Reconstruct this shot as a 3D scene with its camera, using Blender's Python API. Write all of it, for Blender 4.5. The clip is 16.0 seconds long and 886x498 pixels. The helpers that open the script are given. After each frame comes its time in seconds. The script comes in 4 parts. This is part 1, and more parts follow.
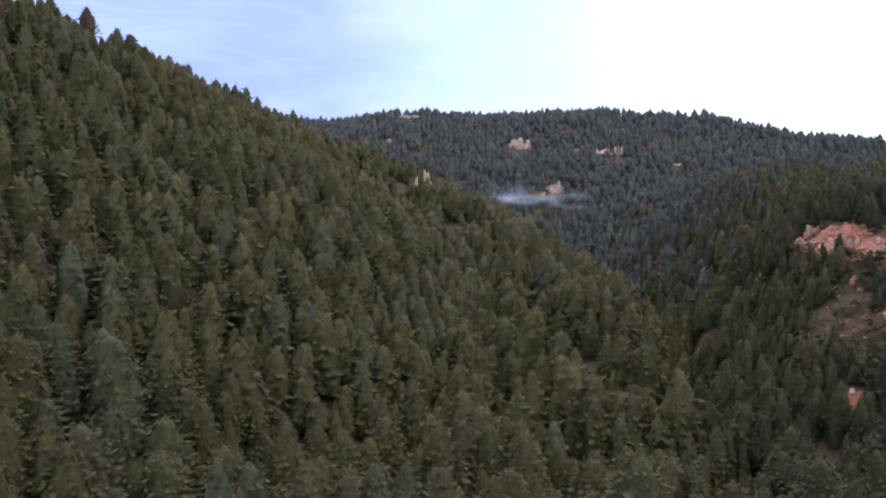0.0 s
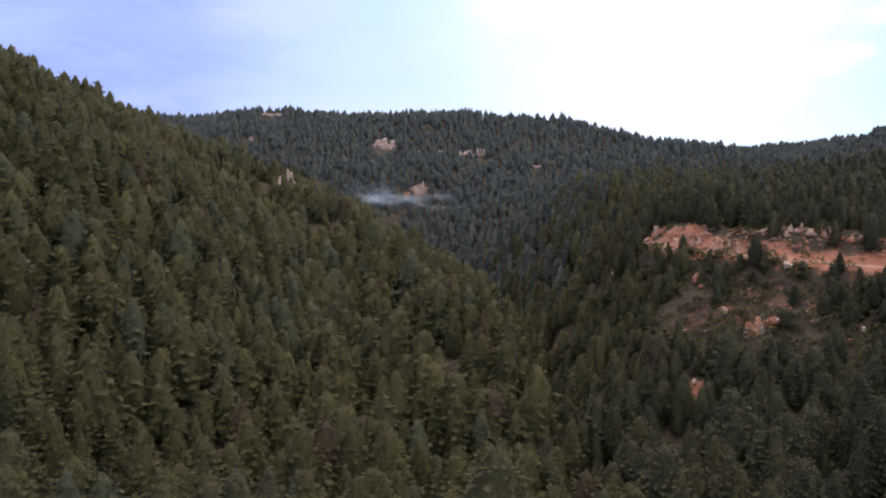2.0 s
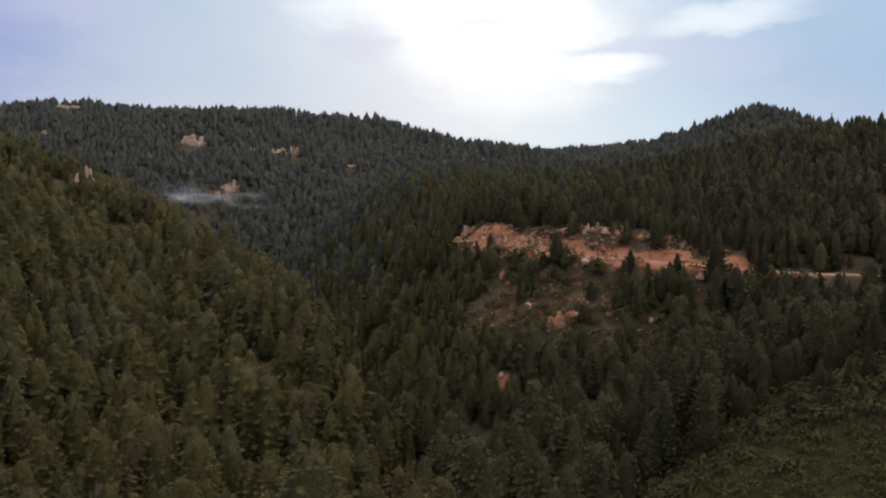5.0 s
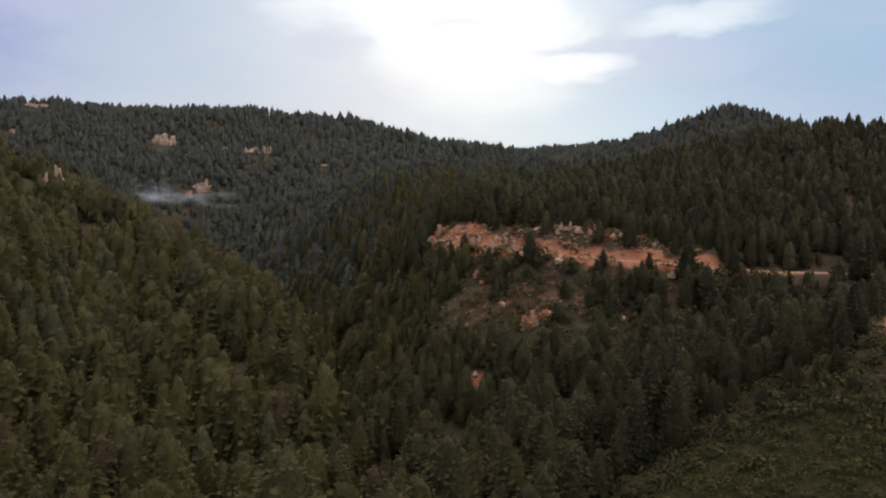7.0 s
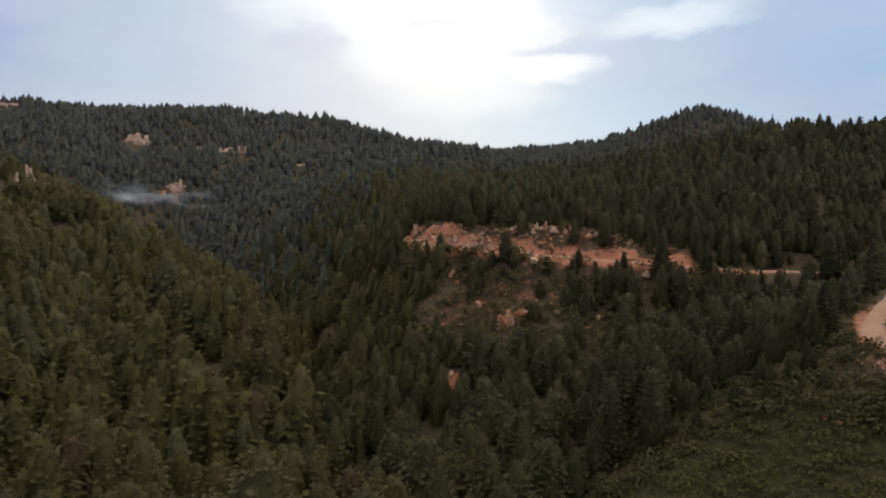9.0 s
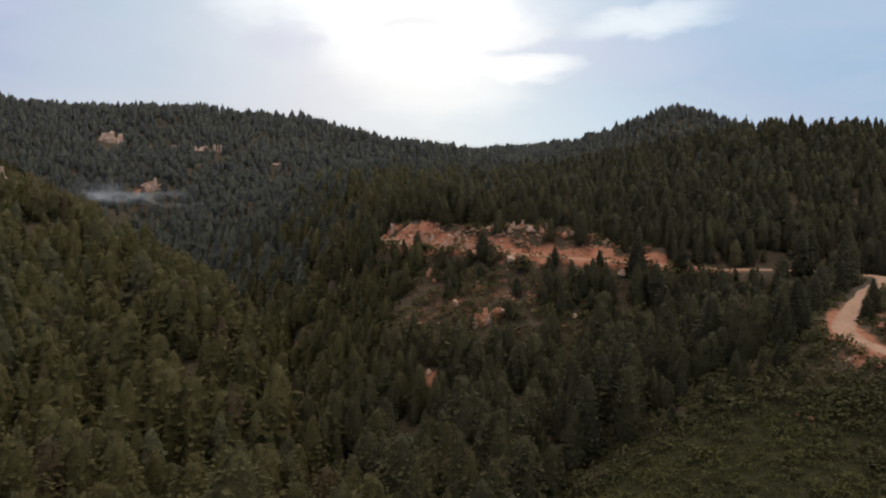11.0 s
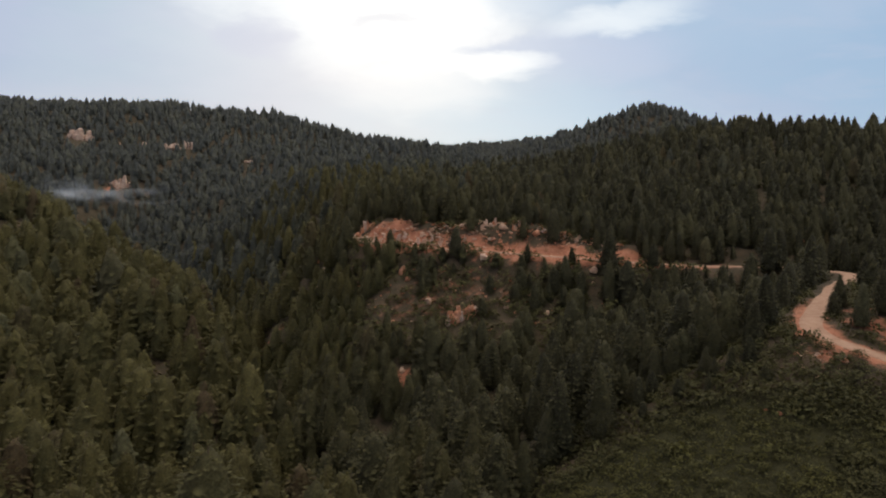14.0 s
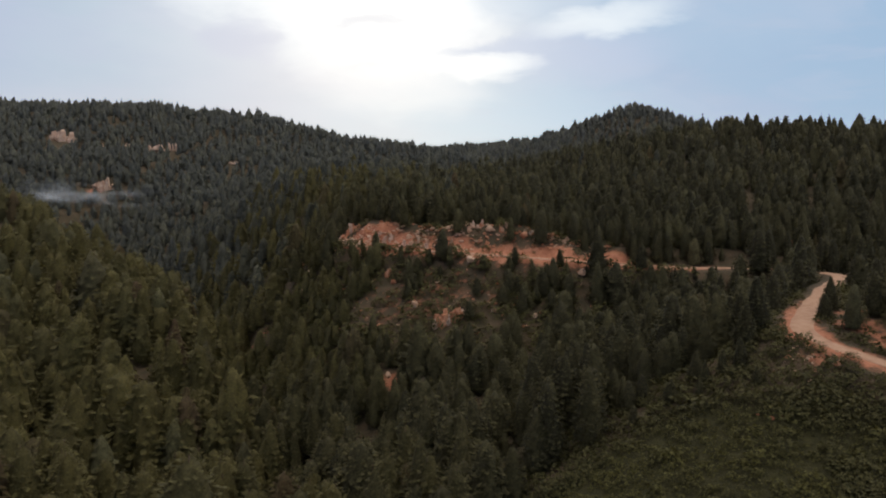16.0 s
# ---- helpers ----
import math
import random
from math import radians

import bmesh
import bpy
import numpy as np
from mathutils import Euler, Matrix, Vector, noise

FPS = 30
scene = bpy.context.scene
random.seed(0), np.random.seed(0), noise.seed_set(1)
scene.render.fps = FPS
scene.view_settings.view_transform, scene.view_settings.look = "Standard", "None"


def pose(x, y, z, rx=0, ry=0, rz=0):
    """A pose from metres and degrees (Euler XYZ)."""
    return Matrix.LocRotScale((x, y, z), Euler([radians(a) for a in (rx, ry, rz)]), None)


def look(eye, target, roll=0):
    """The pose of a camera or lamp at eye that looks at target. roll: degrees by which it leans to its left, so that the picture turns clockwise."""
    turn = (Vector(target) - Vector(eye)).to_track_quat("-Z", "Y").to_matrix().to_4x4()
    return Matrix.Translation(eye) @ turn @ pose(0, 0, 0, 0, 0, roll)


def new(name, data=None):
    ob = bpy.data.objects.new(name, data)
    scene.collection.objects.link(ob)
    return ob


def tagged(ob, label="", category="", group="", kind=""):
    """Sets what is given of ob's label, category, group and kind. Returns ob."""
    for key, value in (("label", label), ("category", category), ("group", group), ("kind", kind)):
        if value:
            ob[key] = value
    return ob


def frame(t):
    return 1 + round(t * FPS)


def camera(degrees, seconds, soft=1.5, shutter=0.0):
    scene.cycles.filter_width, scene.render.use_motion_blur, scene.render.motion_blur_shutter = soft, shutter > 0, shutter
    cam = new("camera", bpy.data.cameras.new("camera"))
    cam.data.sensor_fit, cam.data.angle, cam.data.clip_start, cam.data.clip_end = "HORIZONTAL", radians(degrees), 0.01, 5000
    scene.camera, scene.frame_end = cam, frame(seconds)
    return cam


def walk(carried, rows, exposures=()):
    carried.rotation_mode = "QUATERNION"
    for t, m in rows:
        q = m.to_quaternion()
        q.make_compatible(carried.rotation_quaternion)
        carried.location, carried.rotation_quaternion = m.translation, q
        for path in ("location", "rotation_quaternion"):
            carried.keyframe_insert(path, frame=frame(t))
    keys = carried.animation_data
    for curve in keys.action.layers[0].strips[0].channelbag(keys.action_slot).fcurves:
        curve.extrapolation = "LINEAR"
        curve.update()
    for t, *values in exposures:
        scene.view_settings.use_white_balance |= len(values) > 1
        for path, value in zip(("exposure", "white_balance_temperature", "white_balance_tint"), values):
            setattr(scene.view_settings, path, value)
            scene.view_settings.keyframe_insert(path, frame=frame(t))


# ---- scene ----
# ---- camera: a drone that turns to its right over a wooded canyon; z = 0 is its height ----
cam = camera(54.33, 16.0, soft=2.0)
# seconds, place, heading (clockwise from +y), pitch, roll
FLIGHT = [
    (0, 0.00, 0.00, 0.00, -28.57, -2.53, -0.10),
    (0.5, 0.22, -0.26, 0.14, -26.11, -2.55, -0.03),
    (1, 0.35, -0.28, 0.17, -24.91, -2.57, -0.01),
    (1.5, 0.51, -0.43, 0.20, -24.07, -2.57, 0.00),
    (2, 0.95, -0.85, 0.28, -19.66, -2.56, 0.06),
    (2.5, 1.26, -1.22, 0.48, -14.88, -2.58, 0.18),
    (3, 1.56, -1.56, 0.56, -10.29, -2.56, 0.23),
    (3.5, 1.82, -1.62, 0.63, -8.22, -2.58, 0.27),
    (4, 1.92, -1.60, 0.65, -7.98, -2.61, 0.17),
    (6.5, 1.88, -1.74, 0.65, -6.16, -2.66, 0.07),
    (7, 1.97, -1.84, 0.67, -5.76, -2.67, 0.06),
    (7.5, 1.95, -1.84, 0.69, -5.36, -2.67, 0.01),
    (8, 1.92, -1.96, 0.61, -4.94, -2.65, 0.06),
    (8.5, 1.98, -2.02, 0.60, -4.56, -2.65, 0.05),
    (9, 2.05, -1.96, 0.54, -4.18, -2.65, 0.03),
    (11.5, 2.03, -2.29, 0.43, -2.32, -2.71, 0.05),
    (12, 2.11, -2.27, 0.47, -2.02, -2.72, 0.06),
    (12.5, 2.10, -2.29, 0.46, -1.70, -2.74, 0.05),
    (13, 2.12, -2.34, 0.50, -1.41, -2.75, 0.05),
    (13.5, 2.17, -2.36, 0.51, -1.14, -2.77, 0.03),
    (14, 2.17, -2.31, 0.61, -0.88, -2.89, -0.03),
    (14.5, 2.15, -1.96, 0.64, -0.64, -2.85, -0.04),
    (15, 2.15, -1.30, 0.69, -0.43, -2.79, -0.11),
    (15.5, 2.15, -0.40, 0.66, -0.21, -2.78, -0.13),
    (16, 2.21, 0.52, 0.70, -0.00, -2.80, -0.17),
]


def flight_pose(x, y, z, heading, pitch, roll):
    h, p = radians(heading), radians(pitch)
    way = Vector((math.sin(h) * math.cos(p), math.cos(h) * math.cos(p), math.sin(p)))
    eye = Vector((x, y, z))
    return look(eye, eye + way * 100.0, roll)


walk(cam, [(r[0], flight_pose(*r[1:])) for r in FLIGHT],
     exposures=[(0.0, 0.10, 5550, 19), (1.5, -0.02, 5650, 19), (2.0, -0.18, 5850, 17), (3.0, -0.50, 6350, 14), (4.0, -0.66, 6600, 12), (9.0, -0.69, 6800, 12), (16.0, -0.72, 6850, 12)])

# ---- world: a veiled evening sky with a bright gap in the cloud, and a wide sun lamp from the east ----
SUN_HEADING, SUN_HEIGHT = -4.0, 14.0


def bearing(heading, height):
    h, e = radians(heading), radians(height)
    return Vector((math.sin(h) * math.cos(e), math.cos(h) * math.cos(e), math.sin(e)))


world = bpy.data.worlds.new("evening_sky")
scene.world = world
world.use_nodes = True
wt = world.node_tree
wt.nodes.clear()


def wnode(kind, **values):
    n = wt.nodes.new(kind)
    for k, v in values.items():
        n.inputs[k].default_value = v
    return n


def wmath(op, a, b=None, clamp=False):
    n = wt.nodes.new("ShaderNodeMath")
    n.operation, n.use_clamp = op, clamp
    for i, v in enumerate((a, b)):
        if v is None:
            continue
        if isinstance(v, (int, float)):
            n.inputs[i].default_value = v
        else:
            wt.links.new(v, n.inputs[i])
    return n.outputs[0]


def wrange(value, lo, hi, to_lo=0.0, to_hi=1.0):
    n = wt.nodes.new("ShaderNodeMapRange")
    n.interpolation_type = "SMOOTHSTEP"
    wt.links.new(value, n.inputs["Value"])
    for k, v in (("From Min", lo), ("From Max", hi), ("To Min", to_lo), ("To Max", to_hi)):
        n.inputs[k].default_value = v
    return n.outputs["Result"]


def wmix(fac, a, b):
    n = wt.nodes.new("ShaderNodeMix")
    n.data_type = "RGBA"
    wt.links.new(fac, n.inputs["Factor"])
    for v, i in ((a, 6), (b, 7)):
        if isinstance(v, tuple):
            n.inputs[i].default_value = (*v, 1)
        else:
            wt.links.new(v, n.inputs[i])
    return n.outputs[2]


coord = wt.nodes.new("ShaderNodeTexCoord").outputs["Generated"]
parts = wt.nodes.new("ShaderNodeSeparateXYZ")
wt.links.new(coord, parts.inputs[0])
# heading and height above the horizon, in degrees
az = wmath("MULTIPLY", wmath("ARCTAN2", parts.outputs["X"], parts.outputs["Y"]), 57.2958)
el = wmath("MULTIPLY", wmath("ARCSINE", parts.outputs["Z"]), 57.2958)


def clouds(per_az, per_el, detail, twist, seed, rough=0.55):
    """Cloud noise in layers: wide along the horizon, thin in height."""
    v = wt.nodes.new("ShaderNodeCombineXYZ")
    wt.links.new(wmath("MULTIPLY", az, 1.0 / per_az), v.inputs[0])
    wt.links.new(wmath("MULTIPLY", el, 1.0 / per_el), v.inputs[1])
    v.inputs[2].default_value = seed
    m = wt.nodes.new("ShaderNodeTexNoise")
    m.inputs["Scale"].default_value, m.inputs["Detail"].default_value = 1.0, detail
    m.inputs["Roughness"].default_value, m.inputs["Distortion"].default_value = rough, twist
    wt.links.new(v.outputs[0], m.inputs["Vector"])
    return m.outputs["Fac"]


nishita = wt.nodes.new("ShaderNodeTexSky")
nishita.sky_type, nishita.sun_disc = "NISHITA", False
nishita.sun_elevation, nishita.sun_rotation = radians(SUN_HEIGHT), radians(SUN_HEADING)
broad, mid_, fine = clouds(20, 7, 4, 0.4, 3.1), clouds(9, 3.0, 5, 0.7, 8.4), clouds(6, 1.6, 6, 0.8, 5.5)
# ragged edges: the sky's own coordinates, shifted by cloud noise
az_ = wmath("ADD", az, wmath("MULTIPLY", wmath("SUBTRACT", clouds(5.5, 2.4, 5, 0.3, 12.7), 0.5), 6.0))
el_ = wmath("ADD", el, wmath("MULTIPLY", wmath("SUBTRACT", clouds(5.0, 2.0, 5, 0.3, 17.9), 0.5), 2.4))


def puff(colour, az0, el0, waz, wel, most, tilt=0.0, soft=(2.3, -0.3)):
    """A cloud laid over the sky: its middle, half widths in degrees, and how much it covers."""
    global bright
    p = wmath("DIVIDE", wmath("SUBTRACT", az_, az0), waz)
    q = wmath("SUBTRACT", el_, wmath("ADD", wmath("MULTIPLY", wmath("SUBTRACT", az_, az0), tilt), el0))
    q = wmath("DIVIDE", q, wel)
    mask = wrange(wmath("ADD", wmath("MULTIPLY", p, p), wmath("MULTIPLY", q, q)), *soft)
    bright = wmix(wmath("MULTIPLY", mask, most), bright, colour)


WHITE = (1.32, 1.48, 1.62)
# blue-lavender veil in the west, paler ahead, thin blue veil to the east
bright = wmix(wrange(az, -39.0, -24.0), (0.40, 0.50, 0.97), (0.68, 0.89, 1.13))
bright = wmix(wrange(az, -3.0, 14.0), bright, (0.50, 0.77, 1.12))
bright = wmix(wmath("MULTIPLY", wrange(broad, 0.40, 0.64), 0.35), bright, (0.64, 0.76, 1.10))
bright = wmix(wmath("MULTIPLY", wrange(mid_, 0.46, 0.66), 0.30), bright, (0.76, 0.88, 1.18))
puff((0.80, 0.90, 1.15), -24, 4.8, 10, 2.2, 0.6)
puff((0.60, 0.94, 1.26), 2, 4.2, 11, 4.2, 0.85)
puff((0.78, 0.86, 1.20), -31, 13.2, 4.5, 1.8, 0.6)
puff((0.42, 0.52, 1.02), -38, 10.5, 5.5, 2.2, 0.55)
# the bright gap and the clouds across it
puff((0.95, 1.10, 1.30), -6.5, 13.0, 12.0, 6.0, 0.8)
puff(WHITE, -4.0, 13.8, 8.5, 4.8, 1.0, soft=(1.9, 0.1))
puff(WHITE, -10.0, 14.8, 6.5, 2.6, 0.8, 0.08)
puff(WHITE, -2.5, 8.4, 5.0, 2.2, 0.4)
puff((0.78, 0.92, 1.20), -13.0, 10.6, 2.0, 1.0, 0.8)
puff((0.92, 1.06, 1.28), -4.9, 12.0, 2.6, 0.40, 0.75, 0.06)
puff((0.76, 1.00, 1.28), 6.5, 13.2, 4.0, 1.5, 0.8)
puff((0.66, 0.86, 1.20), 9.0, 9.7, 5.0, 1.5, 0.8)
puff((0.70, 0.90, 1.22), 3.4, 10.3, 3.4, 0.50, 0.85, 0.06)
puff(WHITE, 2.6, 9.1, 3.2, 0.75, 0.85)
puff((1.15, 1.34, 1.52), 10.8, 11.8, 4.2, 0.8, 0.95, 0.14)
puff((0.62, 0.86, 1.18), 19.0, 12.2, 6.0, 2.4, 0.5)
bright = wmix(wmath("MULTIPLY", wrange(fine, 0.52, 0.74), 0.20), bright, (0.66, 0.82, 1.10))
# overhead the cloud closes to a neutral grey
bright = wmix(wrange(el, 24.0, 46.0), bright, (0.82, 0.82, 0.81))
sky_add = wt.nodes.new("ShaderNodeBackground")
wt.links.new(nishita.outputs[0], sky_add.inputs[0])
sky_add.inputs[1].default_value = 0.012
cloud_bg = wt.nodes.new("ShaderNodeBackground")
wt.links.new(bright, cloud_bg.inputs[0])
# the cloud is brighter overhead than at the horizon
wt.links.new(wrange(parts.outputs["Z"], 0.36, 1.0, 1.0, 3.0), cloud_bg.inputs[1])
both = wt.nodes.new("ShaderNodeAddShader")
wt.links.new(sky_add.outputs[0], both.inputs[0])
wt.links.new(cloud_bg.outputs[0], both.inputs[1])
wt.links.new(both.outputs[0], wt.nodes.new("ShaderNodeOutputWorld").inputs[0])

# lamp set well east of the bright gap, to brighten the western hill
sun = new("sun", bpy.data.lights.new("sun", "SUN"))
sun.data.energy, sun.data.angle, sun.data.color = 1.0, radians(40), (1.0, 0.92, 0.80)
sun.matrix_world = look(bearing(75, 42) * 100, (0, 0, 0))

# ---- materials ----


class Mat:
    """A small wrapper round a node material."""

    def __init__(self, name, rough=0.9):
        self.m = bpy.data.materials.new(name)
        self.m.use_nodes = True
        self.t = self.m.node_tree
        self.b = self.t.nodes["Principled BSDF"]
        self.b.inputs["Roughness"].default_value = rough
        self.b.inputs["Specular IOR Level"].default_value = 0.25

    def node(self, kind):
        return self.t.nodes.new(kind)

    def link(self, a, b):
        self.t.links.new(a, b)

    def noise(self, scale, detail=4, rough=0.6, squash=None):
        geo = self.node("ShaderNodeNewGeometry").outputs["Position"]
        if squash:
            mp = self.node("ShaderNodeMapping")
            mp.inputs["Scale"].default_value = squash
            self.link(geo, mp.inputs["Vector"])
            geo = mp.outputs[0]
        n = self.node("ShaderNodeTexNoise")
        n.inputs["Scale"].default_value, n.inputs["Detail"].default_value, n.inputs["Roughness"].default_value = scale, detail, rough
        self.link(geo, n.inputs["Vector"])
        return n.outputs["Fac"]

    def attribute(self, name):
        n = self.node("ShaderNodeAttribute")
        n.attribute_name = name
        return n.outputs["Fac"]

    def ramp(self, fac, *stops):
        n = self.node("ShaderNodeValToRGB")
        r = n.color_ramp
        while len(r.elements) < len(stops):
            r.elements.new(0.5)
        for e, (p, c) in zip(r.elements, stops):
            e.position, e.color = p, (*c, 1)
        self.link(fac, n.inputs[0])
        return n.outputs[0]

    def mix(self, fac, a, b, blend="MIX"):
        n = self.node("ShaderNodeMix")
        n.data_type, n.blend_type = "RGBA", blend
        for v, i in ((fac, 0), (a, 6), (b, 7)):
            if isinstance(v, (int, float)):
                n.inputs[i].default_value = v
            elif isinstance(v, tuple):
                n.inputs[i].default_value = (*v, 1)
            else:
                self.link(v, n.inputs[i])
        return n.outputs[2]

    def rng(self, fac, lo, hi, a=0.0, b=1.0):
        n = self.node("ShaderNodeMapRange")
        n.interpolation_type = "SMOOTHSTEP"
        self.link(fac, n.inputs["Value"])
        for k, v in (("From Min", lo), ("From Max", hi), ("To Min", a), ("To Max", b)):
            n.inputs[k].default_value = v
        return n.outputs["Result"]

    def colour(self, c):
        self.link(c, self.b.inputs["Base Color"])

    def bump(self, height, strength=0.5, distance=0.2):
        n = self.node("ShaderNodeBump")
        n.inputs["Strength"].default_value, n.inputs["Distance"].default_value = strength, distance
        self.link(height, n.inputs["Height"])
        self.link(n.outputs[0], self.b.inputs["Normal"])


def foliage(name, tones, attr=True, speck=0.36):
    """Needles: the tone goes from tree to tree, with finer change from spray to spray; some light comes through."""
    m = Mat(name, 0.8)
    if attr:
        tree = m.attribute("tone")
    else:
        sep = m.node("ShaderNodeSeparateColor")
        m.link(m.node("ShaderNodeObjectInfo").outputs["Color"], sep.inputs[0])
        tree = sep.outputs[0]
    c = m.ramp(tree, *tones)
    isl = m.node("ShaderNodeNewGeometry").outputs["Random Per Island"]
    c = m.mix(speck, c, m.ramp(isl, (0.0, (0.030, 0.027, 0.012)), (0.55, (0.080, 0.070, 0.030)), (1.0, (0.23, 0.200, 0.080))))
    c = m.mix(m.rng(m.noise(1.7, 5, 0.75), 0.40, 0.60, 0.0, 0.8), c, m.mix(0.6, c, (0.024, 0.022, 0.011)))
    c = m.mix(m.rng(m.noise(2.6, 4, 0.8), 0.50, 0.66, 0.0, 0.6), c, m.mix(0.5, c, (0.26, 0.228, 0.088)))
    # pale new growth and painted light at the spray's tip, painted shade at its base
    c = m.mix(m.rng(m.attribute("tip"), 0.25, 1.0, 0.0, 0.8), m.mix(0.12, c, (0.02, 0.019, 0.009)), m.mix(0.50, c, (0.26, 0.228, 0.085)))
    m.colour(c)
    m.bump(m.noise(1.9, 4, 0.8), 1.0, 0.6)
    back = m.node("ShaderNodeBsdfTranslucent")
    m.link(c, back.inputs[0])
    blend = m.node("ShaderNodeMixShader")
    blend.inputs[0].default_value = 0.30
    m.link(m.b.outputs[0], blend.inputs[1])
    m.link(back.outputs[0], blend.inputs[2])
    m.link(blend.outputs[0], m.t.nodes["Material Output"].inputs["Surface"])
    return m.m


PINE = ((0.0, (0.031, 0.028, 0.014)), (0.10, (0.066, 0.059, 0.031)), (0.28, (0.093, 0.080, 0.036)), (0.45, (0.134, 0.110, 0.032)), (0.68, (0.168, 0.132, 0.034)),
        (0.85, (0.146, 0.140, 0.078)), (0.95, (0.155, 0.105, 0.044)), (1.0, (0.165, 0.092, 0.048)))
# bluer and paler up the ramp: distance haze put into the needle colour
HAZED = ((0.0, (0.062, 0.066, 0.050)), (0.4, (0.088, 0.094, 0.078)), (0.6, (0.112, 0.126, 0.132)), (1.0, (0.150, 0.166, 0.176)))
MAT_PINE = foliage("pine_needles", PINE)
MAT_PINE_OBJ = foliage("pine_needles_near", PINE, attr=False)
MAT_HAZED = foliage("hazed_needles", HAZED)
MAT_SHRUB = foliage("oak_leaves", ((0.0, (0.040, 0.039, 0.010)), (0.5, (0.092, 0.087, 0.016)), (1.0, (0.150, 0.138, 0.026))), speck=0.25)

mb = Mat("bark")
mb.colour(mb.ramp(mb.noise(3.0, 4, 0.7, (1, 1, 0.2)), (0.3, (0.045, 0.03, 0.022)), (0.7, (0.16, 0.10, 0.07))))
mb.bump(mb.noise(8.0, 3, 0.7, (1, 1, 0.2)), 0.7, 0.05)
MAT_BARK = mb.m

mg = Mat("forest_floor", 0.95)
duff = mg.ramp(mg.noise(0.35, 6, 0.65), (0.3, (0.040, 0.035, 0.018)), (0.55, (0.078, 0.054, 0.031)), (0.78, (0.12, 0.075, 0.045)))
soil = mg.ramp(mg.noise(0.25, 7, 0.7), (0.25, (0.20, 0.075, 0.042)), (0.5, (0.36, 0.14, 0.076)), (0.75, (0.52, 0.24, 0.145)))
bare = mg.rng(mg.mix(0.5, mg.attribute("bare"), mg.noise(0.45, 6, 0.7), "MIX"), 0.42, 0.58)
grass = mg.ramp(mg.noise(1.2, 5, 0.7), (0.3, (0.018, 0.017, 0.005)), (0.7, (0.046, 0.040, 0.012)))
gmask = mg.attribute("meadow")
mg.colour(mg.mix(bare, mg.mix(gmask, duff, grass), soil))
mg.bump(mg.noise(1.3, 6, 0.7), 0.8, 0.5)
MAT_GROUND = mg.m

mr = Mat("red_dirt", 0.95)
dirt = mr.ramp(mr.noise(0.5, 6, 0.65), (0.25, (0.26, 0.14, 0.088)), (0.5, (0.35, 0.205, 0.132)), (0.75, (0.42, 0.26, 0.175)))
mr.colour(mr.mix(mr.rng(mr.noise(4.0, 4), 0.5, 0.75, 0, 0.3), dirt, (0.30, 0.15, 0.10)))
mr.bump(mr.noise(3.0, 5), 0.4, 0.08)
MAT_ROAD = mr.m


def rock_material(name, low, mid, high):
    m = Mat(name, 0.9)
    c = m.ramp(m.noise(0.35, 7, 0.7), (0.25, low), (0.5, mid), (0.72, high))
    cracks = m.noise(1.1, 6, 0.75, (1, 1, 2.6))
    c = m.mix(m.rng(cracks, 0.42, 0.30, 0, 0.75), c, (0.06, 0.04, 0.03))
    c = m.mix(m.rng(m.noise(2.4, 5), 0.60, 0.74, 0, 0.3), c, (0.20, 0.17, 0.13))
    m.colour(c)
    m.bump(m.noise(1.6, 8, 0.75), 0.9, 0.5)
    return m.m


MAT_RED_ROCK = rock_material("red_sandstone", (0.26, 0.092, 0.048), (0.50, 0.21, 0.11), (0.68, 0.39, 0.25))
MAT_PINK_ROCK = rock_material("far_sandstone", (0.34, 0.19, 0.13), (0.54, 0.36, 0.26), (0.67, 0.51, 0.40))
MAT_PALE_ROCK = rock_material("pale_granite", (0.36, 0.19, 0.115), (0.56, 0.355, 0.235), (0.74, 0.55, 0.40))

# ---- the lie of the land: ridge lines, valley line and road, as x, y, z ----
LEFT_RIDGE = [(-300, -400, 75), (-338, 150, 81), (-346, 260, 78), (-356, 322, 69), (-370, 393, 60), (-398, 502, 50), (-520, 700, 28)]
LEFT_SPUR = [(-398, 502, 50), (-341, 494, 33), (-270, 468, 11.5), (-190, 398, -15), (-122, 313, -34), (-88, 256, -39), (-68, 225, -46), (-58, 204, -52)]
THALWEG = [(40, -300, -70), (10, 60, -68), (-6, 120, -67), (-24, 160, -67), (-48, 205, -67), (-62, 245, -67), (-76, 284, -65), (-103, 342, -60),
           (-160, 424, -46), (-240, 494, -24), (-330, 580, -4), (-460, 700, 22)]
THALWEG_X, THALWEG_Y = [p[0] for p in THALWEG], [p[1] for p in THALWEG]
ROAD = [(98, 84, -33), (84, 112, -28), (72, 134.5, -24.2), (67.4, 140.4, -22.7), (64.6, 145, -21.6), (65.2, 152, -20.5), (69.7, 161.1, -19.5), (78.4, 176.1, -18.3),
        (87, 191, -17.2), (95, 201, -16.6), (99, 210, -16.1), (93, 218, -15.7), (78, 221, -15.2), (63, 219, -15), (52, 221, -14.4), (42, 222, -13.8), (31, 223, -13),
        (19, 226, -12.3), (9, 230, -11.8), (-8, 236, -11), (-17, 240, -10.6), (-24, 246, -10.2), (-29, 252, -10)]
NEAR_SPUR = [(190, 90, 30), (130, 130, 0), (100, 150, -14), (80, 158, -19), (64, 150, -21.5)]
